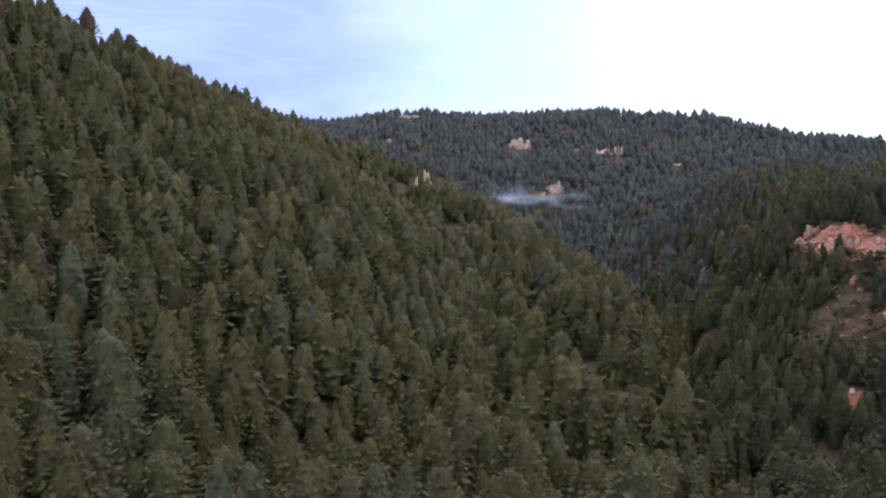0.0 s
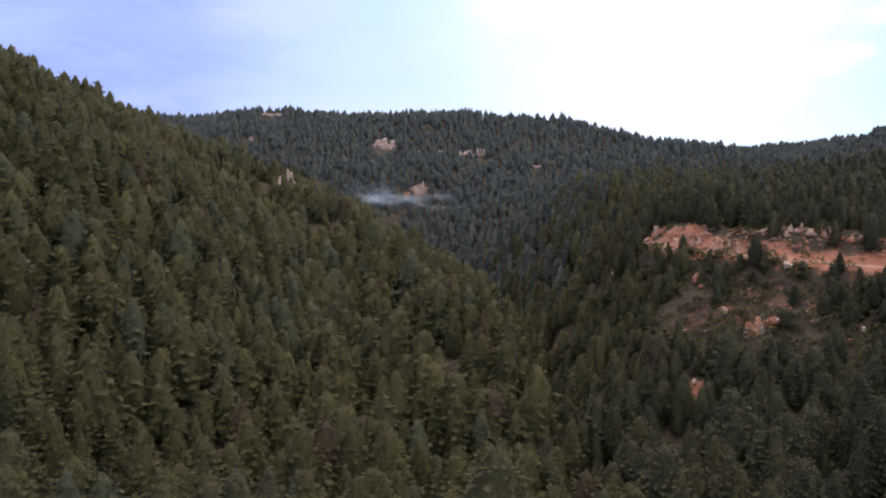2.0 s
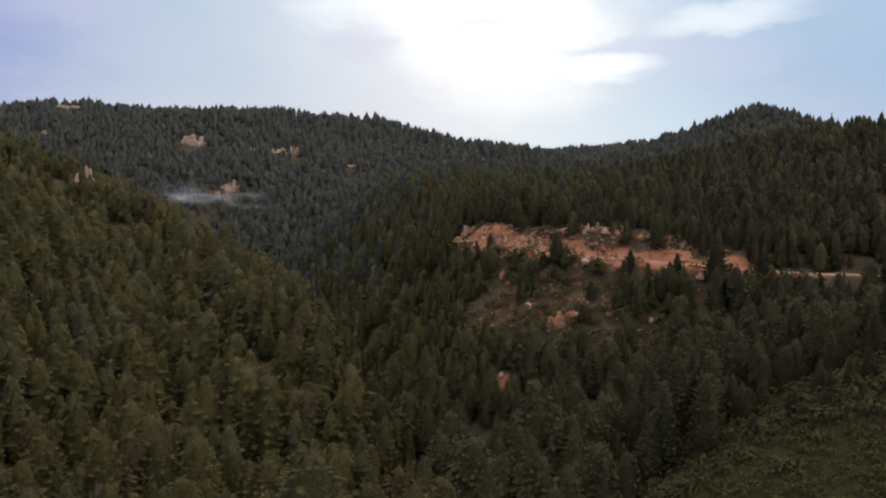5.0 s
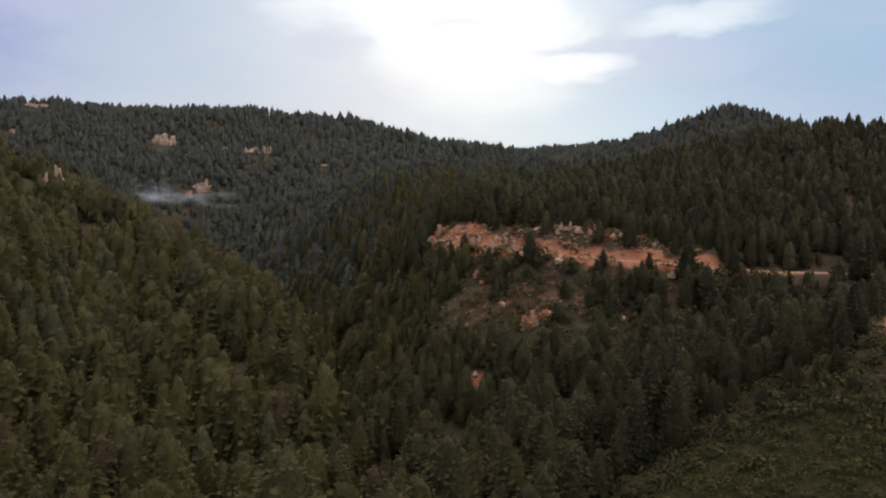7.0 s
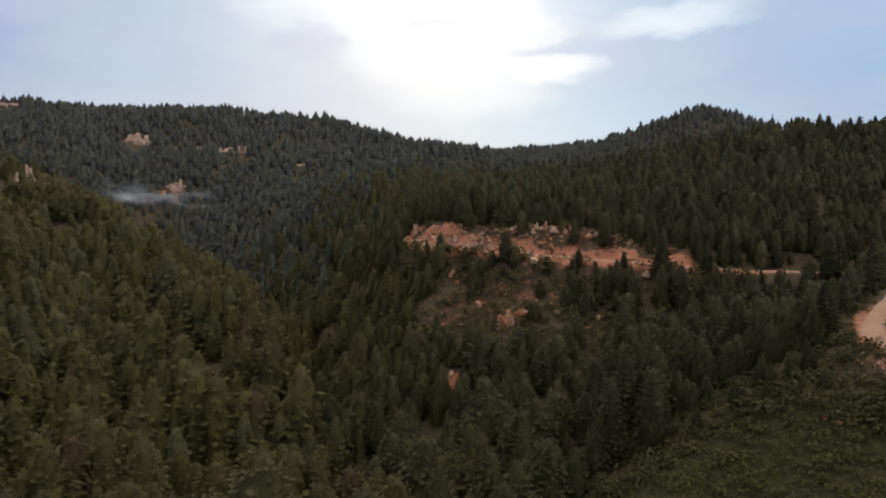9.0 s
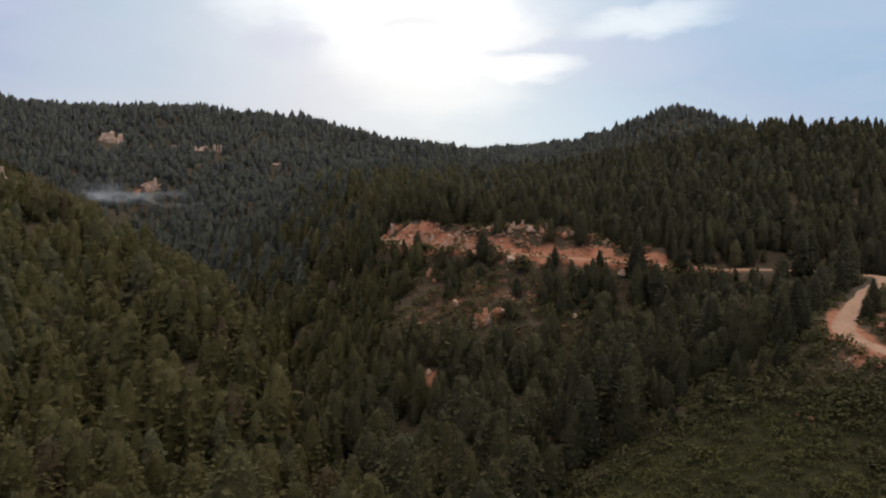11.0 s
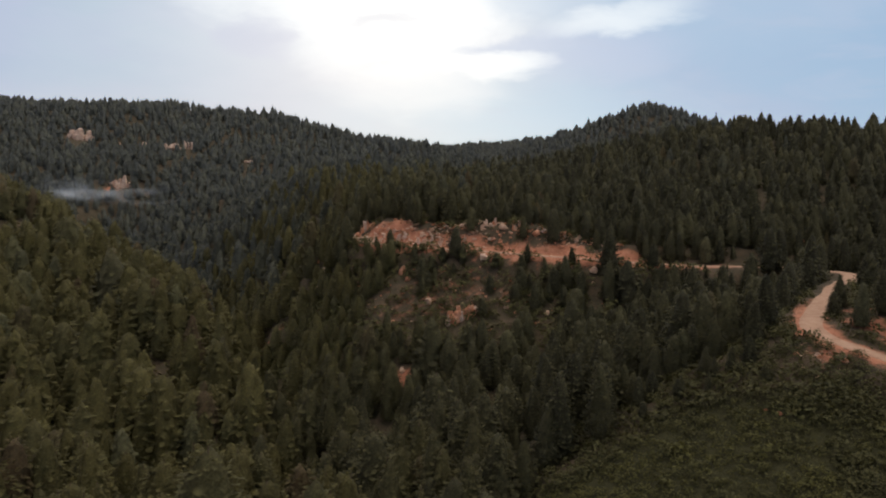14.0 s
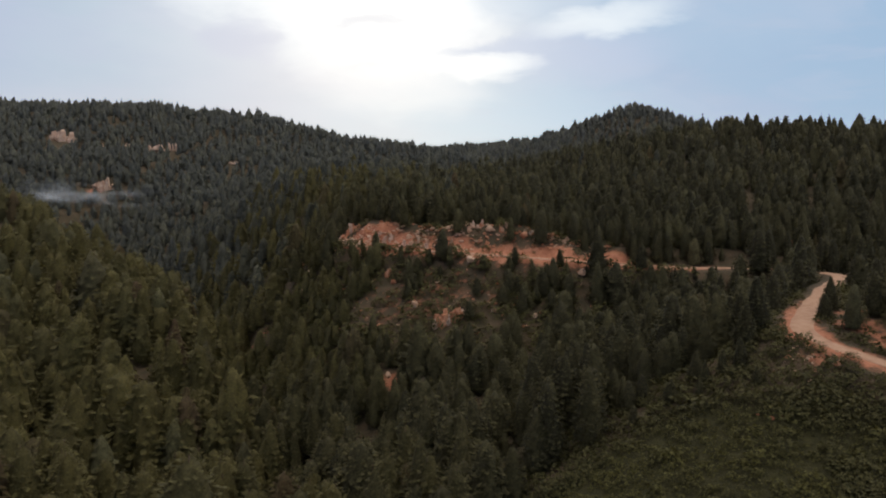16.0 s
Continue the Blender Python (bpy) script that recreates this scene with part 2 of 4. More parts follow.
# the middle hill, by x: shoulder (y, z) that carries the road, and crest (y, z)
MID_X = [-190, -155, -127, -92, -66, -40, -19, 9, 42, 63, 95, 130, 184, 260, 400]
MID_SHOULDER_Y = [440, 425, 400, 350, 300, 260, 243, 232, 224, 221, 226, 226, 215, 190, 100]
MID_SHOULDER_Z = [-40, -35, -30, -22, -14, -10, -10, -11, -13, -14, -14, -11, -4, 10, 30]
MID_CREST_Y = [510, 490, 475, 455, 435, 428, 427, 430, 438, 436, 430, 418, 357, 320, 250]
MID_CREST_Z = [-12, -2, 4, 12, 19, 18, 15, 13, 20, 27, 33, 37, 27, 40, 70]
FAR_RIDGE = [(-900, 600, 120), (-541, 694, 84), (-452, 732, 93), (-379, 749, 89), (-238, 764, 86), (-163, 763, 78), (-86, 735, 58), (-28, 720, 48), (20, 700, 36), (60, 690, 22)]
PEAK_RIDGE = [(36, 1250, 82), (92, 826, 57), (141, 799, 73), (175, 792, 86), (211, 773, 76), (257, 759, 58), (600, 640, 50)]
BACK_RIDGE = [(-500, 1500, 60), (-56, 1399, 86), (36, 1400, 98), (126, 1395, 96), (700, 1300, 90)]

_lat = np.random.RandomState(7).rand(256, 256)


def lattice(x, y):
    """Smooth value noise, 0 to 1, one unit a cell."""
    xi, yi = np.floor(x).astype(int), np.floor(y).astype(int)
    fx, fy = x - xi, y - yi
    fx, fy = fx * fx * (3 - 2 * fx), fy * fy * (3 - 2 * fy)
    a, b = _lat[xi % 256, yi % 256], _lat[(xi + 1) % 256, yi % 256]
    c, d = _lat[xi % 256, (yi + 1) % 256], _lat[(xi + 1) % 256, (yi + 1) % 256]
    return (a * (1 - fx) + b * fx) * (1 - fy) + (c * (1 - fx) + d * fx) * fy


def fractal(x, y, size, octaves=4):
    """Rough noise, about -1 to 1, whose largest forms are so many metres wide."""
    total, amp = 0.0, 1.0
    for i in range(octaves):
        total = total + amp * (lattice(x / size + 17.3 * i, y / size + 5.1 * i) * 2 - 1)
        size, amp = size * 0.48, amp * 0.5
    return total


def along(line, x, y):
    """The plan distance from a line, and the line's height where it is nearest."""
    best, height = np.full(np.shape(x), 1e9), np.zeros(np.shape(x))
    for (x0, y0, z0), (x1, y1, z1) in zip(line, line[1:]):
        dx, dy = x1 - x0, y1 - y0
        u = np.clip(((x - x0) * dx + (y - y0) * dy) / (dx * dx + dy * dy), 0, 1)
        d = np.hypot(x - x0 - u * dx, y - y0 - u * dy)
        near = d < best
        best, height = np.where(near, d, best), np.where(near, z0 + u * (z1 - z0), height)
    return best, height


def softmax(a, b, k):
    h = np.maximum(k - np.abs(a - b), 0) / k
    return np.maximum(a, b) + h * h * k / 4


def softmin(a, b, k):
    return -softmax(-a, -b, k)


def ridge(line, x, y, slope, rounding):
    d, z = along(line, x, y)
    return z - slope * (np.sqrt(d * d + rounding * rounding) - rounding)


def wild_ground(x, y):
    """The ground's height before the road was cut."""
    d, zt = along(THALWEG, x, y)
    east = np.clip((x - np.interp(y, THALWEG_Y, THALWEG_X)) / 30, 0, 1)
    reach = 20 + 70 * east
    base = zt + (0.12 + 0.33 * east) * (reach - softmax(reach - d, np.zeros_like(d), 30)) + 0.02 * np.minimum(d, 400)
    left = softmax(ridge(LEFT_RIDGE, x, y, 0.64, 12), ridge(LEFT_SPUR, x, y, 0.56, 9), 10)
    sy, sz = np.interp(x, MID_X, MID_SHOULDER_Y), np.interp(x, MID_X, MID_SHOULDER_Z)
    cy, cz = np.interp(x, MID_X, MID_CREST_Y), np.interp(x, MID_X, MID_CREST_Z)
    u = (y - sy) / (cy - sy)
    bank = 0.7 + 3.4 * np.exp(-((x - 2) / 30) ** 4) * (1 + 0.45 * fractal(x, y * 0 + 31, 13, 2))
    v = np.clip((y - sy - 2.5) / 8.0, 0, 1)
    top = sz + (cz - sz) * np.clip(u, 0, 1) + bank * v * v * (3 - 2 * v) * np.clip(1.3 - u, 0, 1)
    top = top + 1.5 * v * (1 - v) * 4 * fractal(x * 1.0, y * 2.0 + 90, 7, 3)
    mid = np.where(u < 0, sz - 0.60 * (sy - y), np.where(u > 1, cz - 0.35 * (y - cy), top))
    mid = softmin(mid, zt + 6 + 1.45 * d, 12)
    near = ridge(NEAR_SPUR, x, y, 0.5, 8)
    far = ridge(FAR_RIDGE, x, y, 0.36, 20)
    peak = ridge(PEAK_RIDGE, x, y, 0.40, 15)
    back = ridge(BACK_RIDGE, x, y, 0.30, 60)
    z = softmax(softmax(base, left, 6), softmax(mid, near, 8), 6)
    z = softmax(softmax(z, far, 16), softmax(peak, back, 16), 16)
    r = np.hypot(x, y)
    away = np.clip((r - 250) / 500, 0, 1)
    z = z + fractal(x, y, 70, 4) * (1.5 + 2.5 * away) + fractal(x + 400, y, 14, 3) * 0.5
    return z


def road_at(x, y):
    return along(ROAD, x, y)


def ground(x, y):
    x, y = np.asarray(x, float), np.asarray(y, float)
    z = wild_ground(x, y)
    d, zr = road_at(x, y)
    u = np.clip((d - 3.4) / 7.0, 0, 1)
    u = u * u * (3 - 2 * u)
    return np.where(d < 10.4, (zr - 0.06) * (1 - u) + z * u, z)


def bareness(x, y):
    """How bare the red soil lies: round the cut, on the rocky slope under it and in a few scars."""
    d, zr = road_at(x, y)
    z = ground(x, y)
    bank = np.clip((z - zr + 2.0) / 2, 0, 1) * np.exp(-((x - 22) / 54) ** 6) * np.exp(-(np.maximum(d - 7.0 * np.clip((72 - x) / 36, 0.4, 1) - 4.0 * np.clip((60 - x) / 20, 0.3, 1) * fractal(x, y, 12, 3), 0) / 2.5) ** 2)
    verge = np.exp(-(np.maximum(d - 2.6, 0) / 2.2) ** 2) * np.clip((z - zr + 1.5) / 2, 0.25, 1)
    cut = np.where((y > 120) & (y < 262) & (x > -30), np.maximum(bank, 0.42 * verge * (y < 240)), 0)
    slope = 0.42 * np.exp(-((x + 2) / 36) ** 2) * np.exp(-((y - 216) / 16) ** 2)
    scars = 0.0
    for sx, sy, sr, deep in ((-55, 262, 4.5, 1.0), (-50, 249, 3.5, 1.0), (-10, 192, 4, 0.8), (62, 137, 3.6, 0.62), (75, 151, 5, 0.8), (79, 160, 5, 0.8), (77, 145, 4, 0.75), (-57, 420, 9, 1.0), (-216, 546, 9, 0.7), (-284, 650, 11, 0.7), (-174, 218, 4, 0.6), (-178, 226, 3, 0.6), (52, 126, 2.5, 0.45)):
        scars = np.maximum(scars, deep * np.exp(-((x - sx) ** 2 + (y - sy) ** 2) / sr ** 2))
    return np.clip(np.maximum(np.maximum(cut, slope), scars), 0, 1)


def meadow(x, y):
    """The open leafy slope beside and below the near bend."""
    edge = np.interp(x, [4, 10, 27, 35, 46, 57, 68, 90], [118, 131, 134, 138, 138, 133, 126, 112]) + 2.5 * fractal(x, y, 9, 2)
    return np.clip((edge - y) / 5, 0, 1) * np.clip((x - 6) / 6, 0, 1) * np.clip((150 - x) / 20, 0, 1)


def mesh_from(name, verts, faces, mats, smooth=False, attrs=(), slots=None, normals=None):
    """A mesh from arrays; all faces have the same number of corners."""
    me = bpy.data.meshes.new(name)
    verts, faces = np.asarray(verts, np.float32), np.asarray(faces, np.int32)
    n, k = faces.shape
    me.vertices.add(len(verts))
    me.vertices.foreach_set("co", verts.ravel())
    me.loops.add(n * k)
    me.loops.foreach_set("vertex_index", faces.ravel())
    me.polygons.add(n)
    me.polygons.foreach_set("loop_start", np.arange(0, n * k, k, dtype=np.int32))
    me.polygons.foreach_set("use_smooth", np.full(n, smooth))
    for m in mats:
        me.materials.append(m)
    if slots is not None:
        me.polygons.foreach_set("material_index", np.asarray(slots, np.int32))
    me.update(calc_edges=True)
    for key, values in attrs:
        a = me.attributes.new(key, "FLOAT", "POINT")
        a.data.foreach_set("value", np.asarray(values, np.float32))
    if normals is not None:
        me.normals_split_custom_set_from_vertices(np.asarray(normals, np.float32))
    return me


def graded(*pieces):
    out = [np.array([pieces[0][0]])]
    for a, b, step in pieces:
        n = max(1, int(round((b - a) / step)))
        out.append(np.linspace(a, b, n + 1)[1:])
    return np.concatenate(out)


gx = graded((-4600, -1500, 300), (-1500, -620, 60), (-620, -80, 6), (-80, 110, 2.0), (110, 320, 6), (320, 1200, 60), (1200, 4600, 300))
gy = graded((-4600, -1000, 300), (-1000, -100, 60), (-100, 105, 8), (105, 265, 1.9), (265, 900, 6), (900, 1600, 20), (1600, 4600, 200))
X, Y = np.meshgrid(gx, gy)
H = ground(X, Y)
nx, ny = len(gx), len(gy)
idx = np.arange(nx * ny).reshape(ny, nx)
quads = np.stack([idx[:-1, :-1], idx[:-1, 1:], idx[1:, 1:], idx[1:, :-1]], -1).reshape(-1, 4)
terrain = new("ground", mesh_from("ground", np.stack([X, Y, H], -1).reshape(-1, 3), quads, [MAT_GROUND], True,
                                  [("bare", bareness(X, Y).ravel()), ("meadow", meadow(X, Y).ravel())]))
tagged(terrain, "wooded canyon slopes with needle litter and red soil", "ground", kind="structure")


def resample(line, step):
    p = np.array(line, float)
    for _ in range(2):  # round the corners
        q = np.empty((2 * len(p) - 2, 3))
        q[0::2], q[1::2] = p[:-1] * 0.75 + p[1:] * 0.25, p[:-1] * 0.25 + p[1:] * 0.75
        p = np.vstack([p[:1], q, p[-1:]])
    s = np.concatenate([[0], np.cumsum(np.hypot(*np.diff(p[:, :2], axis=0).T))])
    u = np.arange(0, s[-1], step)
    return np.stack([np.interp(u, s, p[:, i]) for i in range(3)], -1)


def build_road():
    c = resample(ROAD, 1.5)
    t = np.gradient(c[:, :2], axis=0)
    t /= np.hypot(*t.T)[:, None]
    side = np.stack([-t[:, 1], t[:, 0]], -1)
    cols, verts = 9, []
    for j in range(cols):
        u = j / (cols - 1) * 2 - 1
        half = 2.0 + 0.35 * fractal(c[:, 0] + 40 * np.sign(u), c[:, 1], 6, 2)
        xy = c[:, :2] + side * (u * half)[:, None]
        rut = 0.05 * np.cos(u * 9.0) - 0.10 * u * u
        verts.append(np.column_stack([xy, c[:, 2] + 0.12 + rut]))
    verts = np.stack(verts, 1)
    n = len(c)
    k = np.arange(n * cols).reshape(n, cols)
    q = np.stack([k[:-1, :-1], k[:-1, 1:], k[1:, 1:], k[1:, :-1]], -1).reshape(-1, 4)
    ob = new("road", mesh_from("road", verts.reshape(-1, 3), q, [MAT_ROAD], True))
    tagged(ob, "narrow red dirt road cut into the slope", "road", kind="structure")


build_road()

# ---- where rock breaks through, as x, y, width, height ----
PALE_BOULDERS = [(-36.0, 232.4, 2.2, 3.2), (-46.4, 260.3, 2.6, 2.2), (-37.1, 248.3, 3.4, 1.8), (-4.8, 214.1, 2.2, 2.2), (-11.8, 227.6, 1.8, 1.6), (14.6, 208.8, 1.8, 1.3),
       (9.6, 223.1, 2.4, 2.0), (36.9, 215.3, 2.2, 2.0), (24.1, 205.8, 1.7, 1.2), (-10.1, 193.5, 1.4, 1.6), (-39.6, 220.6, 1.6, 1.6), (15.3, 239.3, 2.6, 1.6),
       (4.7, 244.6, 3.0, 1.6), (-36.8, 255.3, 2.2, 2.0)]
RED_BOULDERS = [(100.2, 237.1, 3.6, 4.2), (96.9, 237.3, 2.6, 2.4), (50.6, 126.1, 0.9, 0.7), (49.0, 127.9, 0.6, 0.5), (60.7, 136.7, 0.9, 0.6), (63.8, 134.2, 1.1, 0.7),
       (57.9, 139.0, 1.0, 0.6), (62.6, 138.4, 1.1, 0.7), (-12.2, 226.5, 2.0, 2.6), (-10.6, 223.4, 1.5, 1.6), (24.3, 235.6, 2.4, 1.5), (-2.0, 246.6, 2.4, 1.8),
       (-20.1, 253.6, 2.0, 1.6), (31.3, 235.8, 2.6, 1.4)]
# x, y, width, height, number of blocks, slenderness
OUTCROPS = [(3.6, 207.8, 8.0, 5.2, 9, 0.75), (-43.5, 274.4, 3.4, 4.6, 3, 1.2), (-51.6, 253.5, 3.5, 4.0, 4, 1.0), (-25.7, 261.1, 6.0, 4.0, 8, 0.8), (-279.6, 644.1, 20.2, 15.6, 5, 1.0),
            (-208.5, 637.5, 12.5, 12.4, 3, 1.0), (-196.9, 641.1, 7.7, 14.9, 3, 1.5), (-212.6, 548.1, 15.3, 17.5, 5, 1.2), (-268, 472, 22.0, 36, 5, 1.6), (-427.4, 717.8, 24.2, 7.1, 4, 1.0),
            (-57, 424, 13.2, 2.5, 4, 0.8), (-148.9, 625.7, 5.6, 4.8, 2, 1.0), (-173.6, 468.4, 4.7, 6.9, 2, 1.2), (-391.8, 625.2, 6.4, 6.1, 2, 1.0), (-247.2, 640.5, 4.0, 10.2, 2, 1.6),
            (-230.6, 642.3, 4.4, 6.3, 2, 1.2), (-151.6, 480.6, 2.9, 3.3, 2, 0.9), (-164.5, 476.2, 3.3, 3.3, 2, 0.9)]


def downhill(x, y, far):
    e = 4.0
    gx_, gy_ = float(ground(x + e, y) - ground(x - e, y)), float(ground(x, y + e) - ground(x, y - e))
    n = math.hypot(gx_, gy_) or 1.0
    return x - gx_ / n * far, y - gy_ / n * far


CLEARINGS = [(-55, 262, 4.5), (-50, 249, 3.5), (-62, 424, 6), (-56, 418, 6), (-50, 414, 6), (-55, 408, 6), (-54, 399, 5)]
for bx, by, bw, bh in PALE_BOULDERS + RED_BOULDERS:
    for k in (0,) if by > np.interp(bx, MID_X, MID_SHOULDER_Y) else (0, 3, 6) if by < 205 else (0, 3, 6, 9, 12, 15):
        CLEARINGS.append((*downhill(bx, by, k), (2.2 if k else 1.2) + bw * 0.5))
for bx, by, bw, bh, n_, s_ in OUTCROPS:
    for k in (0, 5, 10, 14) if by < 300 and bw < 4 else (0, 5, 10) if by > 300 else (0, 5, 9):
        CLEARINGS.append((*downhill(bx, by, k), bw * 0.48 + 0.8))

# ---- trees ----


def conifer_shape(seed, sprays, tiers, size, core, inner, width=0.24, round_top=0.62, base=0.05):
    """The crown of a conifer one metre high: many small needle sprays over a dark, lumpy inner mass.
    Gives corners, triangles, soft normals and how light each corner is painted, from spray base to tip."""
    r = np.random.RandomState(seed)
    lop, ph = r.uniform(0, 6.28), r.uniform(0, 6.28, 4)

    def radius(u, a):
        form = width * np.minimum(1.0, (1 - u) ** round_top * 1.08) * (0.70 + 0.30 * np.minimum(1, u * 3.5))
        lumps = 1 + 0.08 * np.cos(a - lop) + 0.06 * np.sin(u * 9 + ph[0] + 2 * a) + 0.05 * np.sin(u * 17 + ph[1] - 3 * a) + 0.06 * np.sin(u * 6.283 * tiers)
        return form * lumps + 0.006

    def at(rad, ang, h):
        return np.stack([np.cos(ang) * rad, np.sin(ang) * rad, h], -1)

    # inner mass
    rings, sides = core
    K = []
    for k in range(rings):
        u = np.full(sides, k / rings)
        a = 6.283 * (np.arange(sides) + 0.5 * (k % 2) + r.uniform(-0.3, 0.3, sides)) / sides
        K.append(at(radius(u, a) * r.uniform(inner - 0.1, inner + 0.1, sides), a, base + (1 - base) * np.clip(u + r.uniform(-0.3, 0.3, sides) / rings * (k > 0), 0, 0.95)))
    V = np.concatenate(K + [np.array([[0, 0, 0.96]])])
    F = []
    for y in range(rings):
        for x in range(sides):
            p, q = y * sides + x, y * sides + (x + 1) % sides
            if y == rings - 1:
                F.append((p, q, len(V) - 1))
            else:
                F.extend(((p, q, q + sides), (p, q + sides, p + sides)))
    T = np.array(F)
    soft = np.concatenate([V[:, :2] / (np.hypot(V[:, 0], V[:, 1])[:, None] + 0.02), np.full((len(V), 1), 0.4)], 1)
    N = soft / np.linalg.norm(soft, axis=1)[:, None]
    # the inner mass is painted dark like the spray bases, as shade
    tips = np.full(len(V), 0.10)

    # sprays, more of them where the crown is wide, gathered in loose tiers
    n = sprays
    grid = np.linspace(0, 0.985, 200)
    weight = np.cumsum((1 - grid) ** round_top + 0.10)
    u = np.interp((np.arange(n) + r.rand(n)) / n * weight[-1], weight, grid)
    u = np.clip(0.45 * u + 0.55 * (np.round(u * tiers) + r.normal(0, 0.15, n)) / tiers, 0, 0.985)
    a = np.arange(n) * 2.39996 + r.uniform(-0.5, 0.5, n)
    R = radius(u, a) * r.uniform(0.76, 1.06, n)
    L = size * r.uniform(0.65, 1.35, n) * (0.28 + 0.72 * np.minimum(1, R / (0.55 * width)))
    shelf = r.rand(n) < 0.68
    rise = np.where(shelf, r.uniform(-50, -5, n), r.uniform(5, 62, n)) + 45 * u ** 4
    rise = np.radians(np.clip(rise, -60, 80))
    w = L * np.where(shelf, r.uniform(0.27, 0.42, n), r.uniform(0.18, 0.30, n))
    out = np.stack([np.cos(a), np.sin(a), 0 * a], -1)
    side = np.stack([-np.sin(a), np.cos(a), 0 * a], -1)
    skew = (r.uniform(-0.7, 0.7, n) * (1 - u ** 2))[:, None]
    way = out * np.cos(rise)[:, None] + np.array([0, 0, 1.0]) * np.sin(rise)[:, None] + side * skew
    way /= np.linalg.norm(way, axis=1)[:, None]
    roll = r.uniform(-0.6, 0.6, n)[:, None]
    flat = np.cross(way, side)
    flat /= np.linalg.norm(flat, axis=1)[:, None]
    across = side * np.cos(roll) + flat * np.sin(roll)
    root = at(R, a, base + (1 - base) * u) - way * (0.55 * L)[:, None]
    mid = root + way * (L * r.uniform(0.42, 0.62, n))[:, None] - np.array([0, 0, 1.0]) * (0.25 * w)[:, None]
    S = np.stack([root, mid + across * w[:, None], root + way * L[:, None], mid - across * w[:, None]], 1)
    k0 = len(V)
    kite = (k0 + np.arange(n) * 4)[:, None, None] + np.array([(0, 1, 2), (0, 2, 3)])[None]
    V = np.concatenate([V, S.reshape(-1, 3)])
    kite = kite.reshape(-1, 3)
    g = np.cross(V[kite[:, 1]] - V[kite[:, 0]], V[kite[:, 2]] - V[kite[:, 0]])
    g /= np.linalg.norm(g, axis=1)[:, None] + 1e-12
    soft = np.repeat(out, 2, 0) + np.array([0, 0, 0.55])
    inward = (g * soft).sum(1) < 0
    kite[inward] = kite[inward][:, [0, 2, 1]]
    g[inward] *= -1
    face = (g[0::2] + g[1::2]) * 0.5
    own = face + 0.75 * (out + np.array([0, 0, 0.45]))
    own /= np.linalg.norm(own, axis=1)[:, None]
    N = np.concatenate([N, np.repeat(own, 4, 0)])
    T = np.concatenate([T, kite])
    # higher sprays get paler tips: treetop light put into the colour
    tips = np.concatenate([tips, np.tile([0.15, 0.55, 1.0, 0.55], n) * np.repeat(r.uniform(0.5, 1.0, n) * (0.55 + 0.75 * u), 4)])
    V[:, :2] += r.uniform(-0.025, 0.025, 2)[None] * V[:, 2:3]
    return V.astype(np.float32), T.astype(np.int32), N.astype(np.float32), tips.astype(np.float32)


def stand(name, shapes, places, material, label):
    """Many trees in one mesh. places: x, y, z, height, turn, tone, girth."""
    P = np.asarray(places, np.float32)
    kind = np.random.RandomState(len(P)).randint(0, len(shapes), len(P))
    VV, TT, NN, tones, tips, k = [], [], [], [], [], 0
    for i, (V, T, N, E) in enumerate(shapes):
        p = P[kind == i]
        if not len(p):
            continue
        c, s = np.cos(p[:, 4])[:, None], np.sin(p[:, 4])[:, None]
        h, g = p[:, 3][:, None], (p[:, 3] * p[:, 6])[:, None]
        x = (V[None, :, 0] * c - V[None, :, 1] * s) * g + p[:, 0][:, None]
        y = (V[None, :, 0] * s + V[None, :, 1] * c) * g + p[:, 1][:, None]
        z = V[None, :, 2] * h + p[:, 2][:, None]
        VV.append(np.stack([x, y, z], -1).reshape(-1, 3))
        n = np.stack([N[None, :, 0] * c - N[None, :, 1] * s, N[None, :, 0] * s + N[None, :, 1] * c, np.repeat(N[None, :, 2], len(p), 0)], -1)
        NN.append(n.reshape(-1, 3))
        TT.append((T[None] + (np.arange(len(p)) * len(V))[:, None, None]).reshape(-1, 3) + k)
        tones.append(np.repeat(p[:, 5], len(V)))
        tips.append(np.tile(E, len(p)))
        k += len(p) * len(V)
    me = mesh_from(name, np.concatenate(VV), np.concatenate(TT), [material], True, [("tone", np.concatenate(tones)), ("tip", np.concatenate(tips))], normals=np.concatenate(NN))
    ob = new(name, me)
    return tagged(ob, label, "trees", kind="stuff")


def scatter(x0, x1, y0, y1, gap, seed):
    r = np.random.RandomState(seed)
    xs, ys = np.meshgrid(np.arange(x0, x1, gap), np.arange(y0, y1, gap * 0.87))
    xs[1::2] += gap * 0.5
    x, y = xs.ravel() + r.uniform(-0.48, 0.48, xs.size) * gap, ys.ravel() + r.uniform(-0.48, 0.48, xs.size) * gap
    return x, y, r


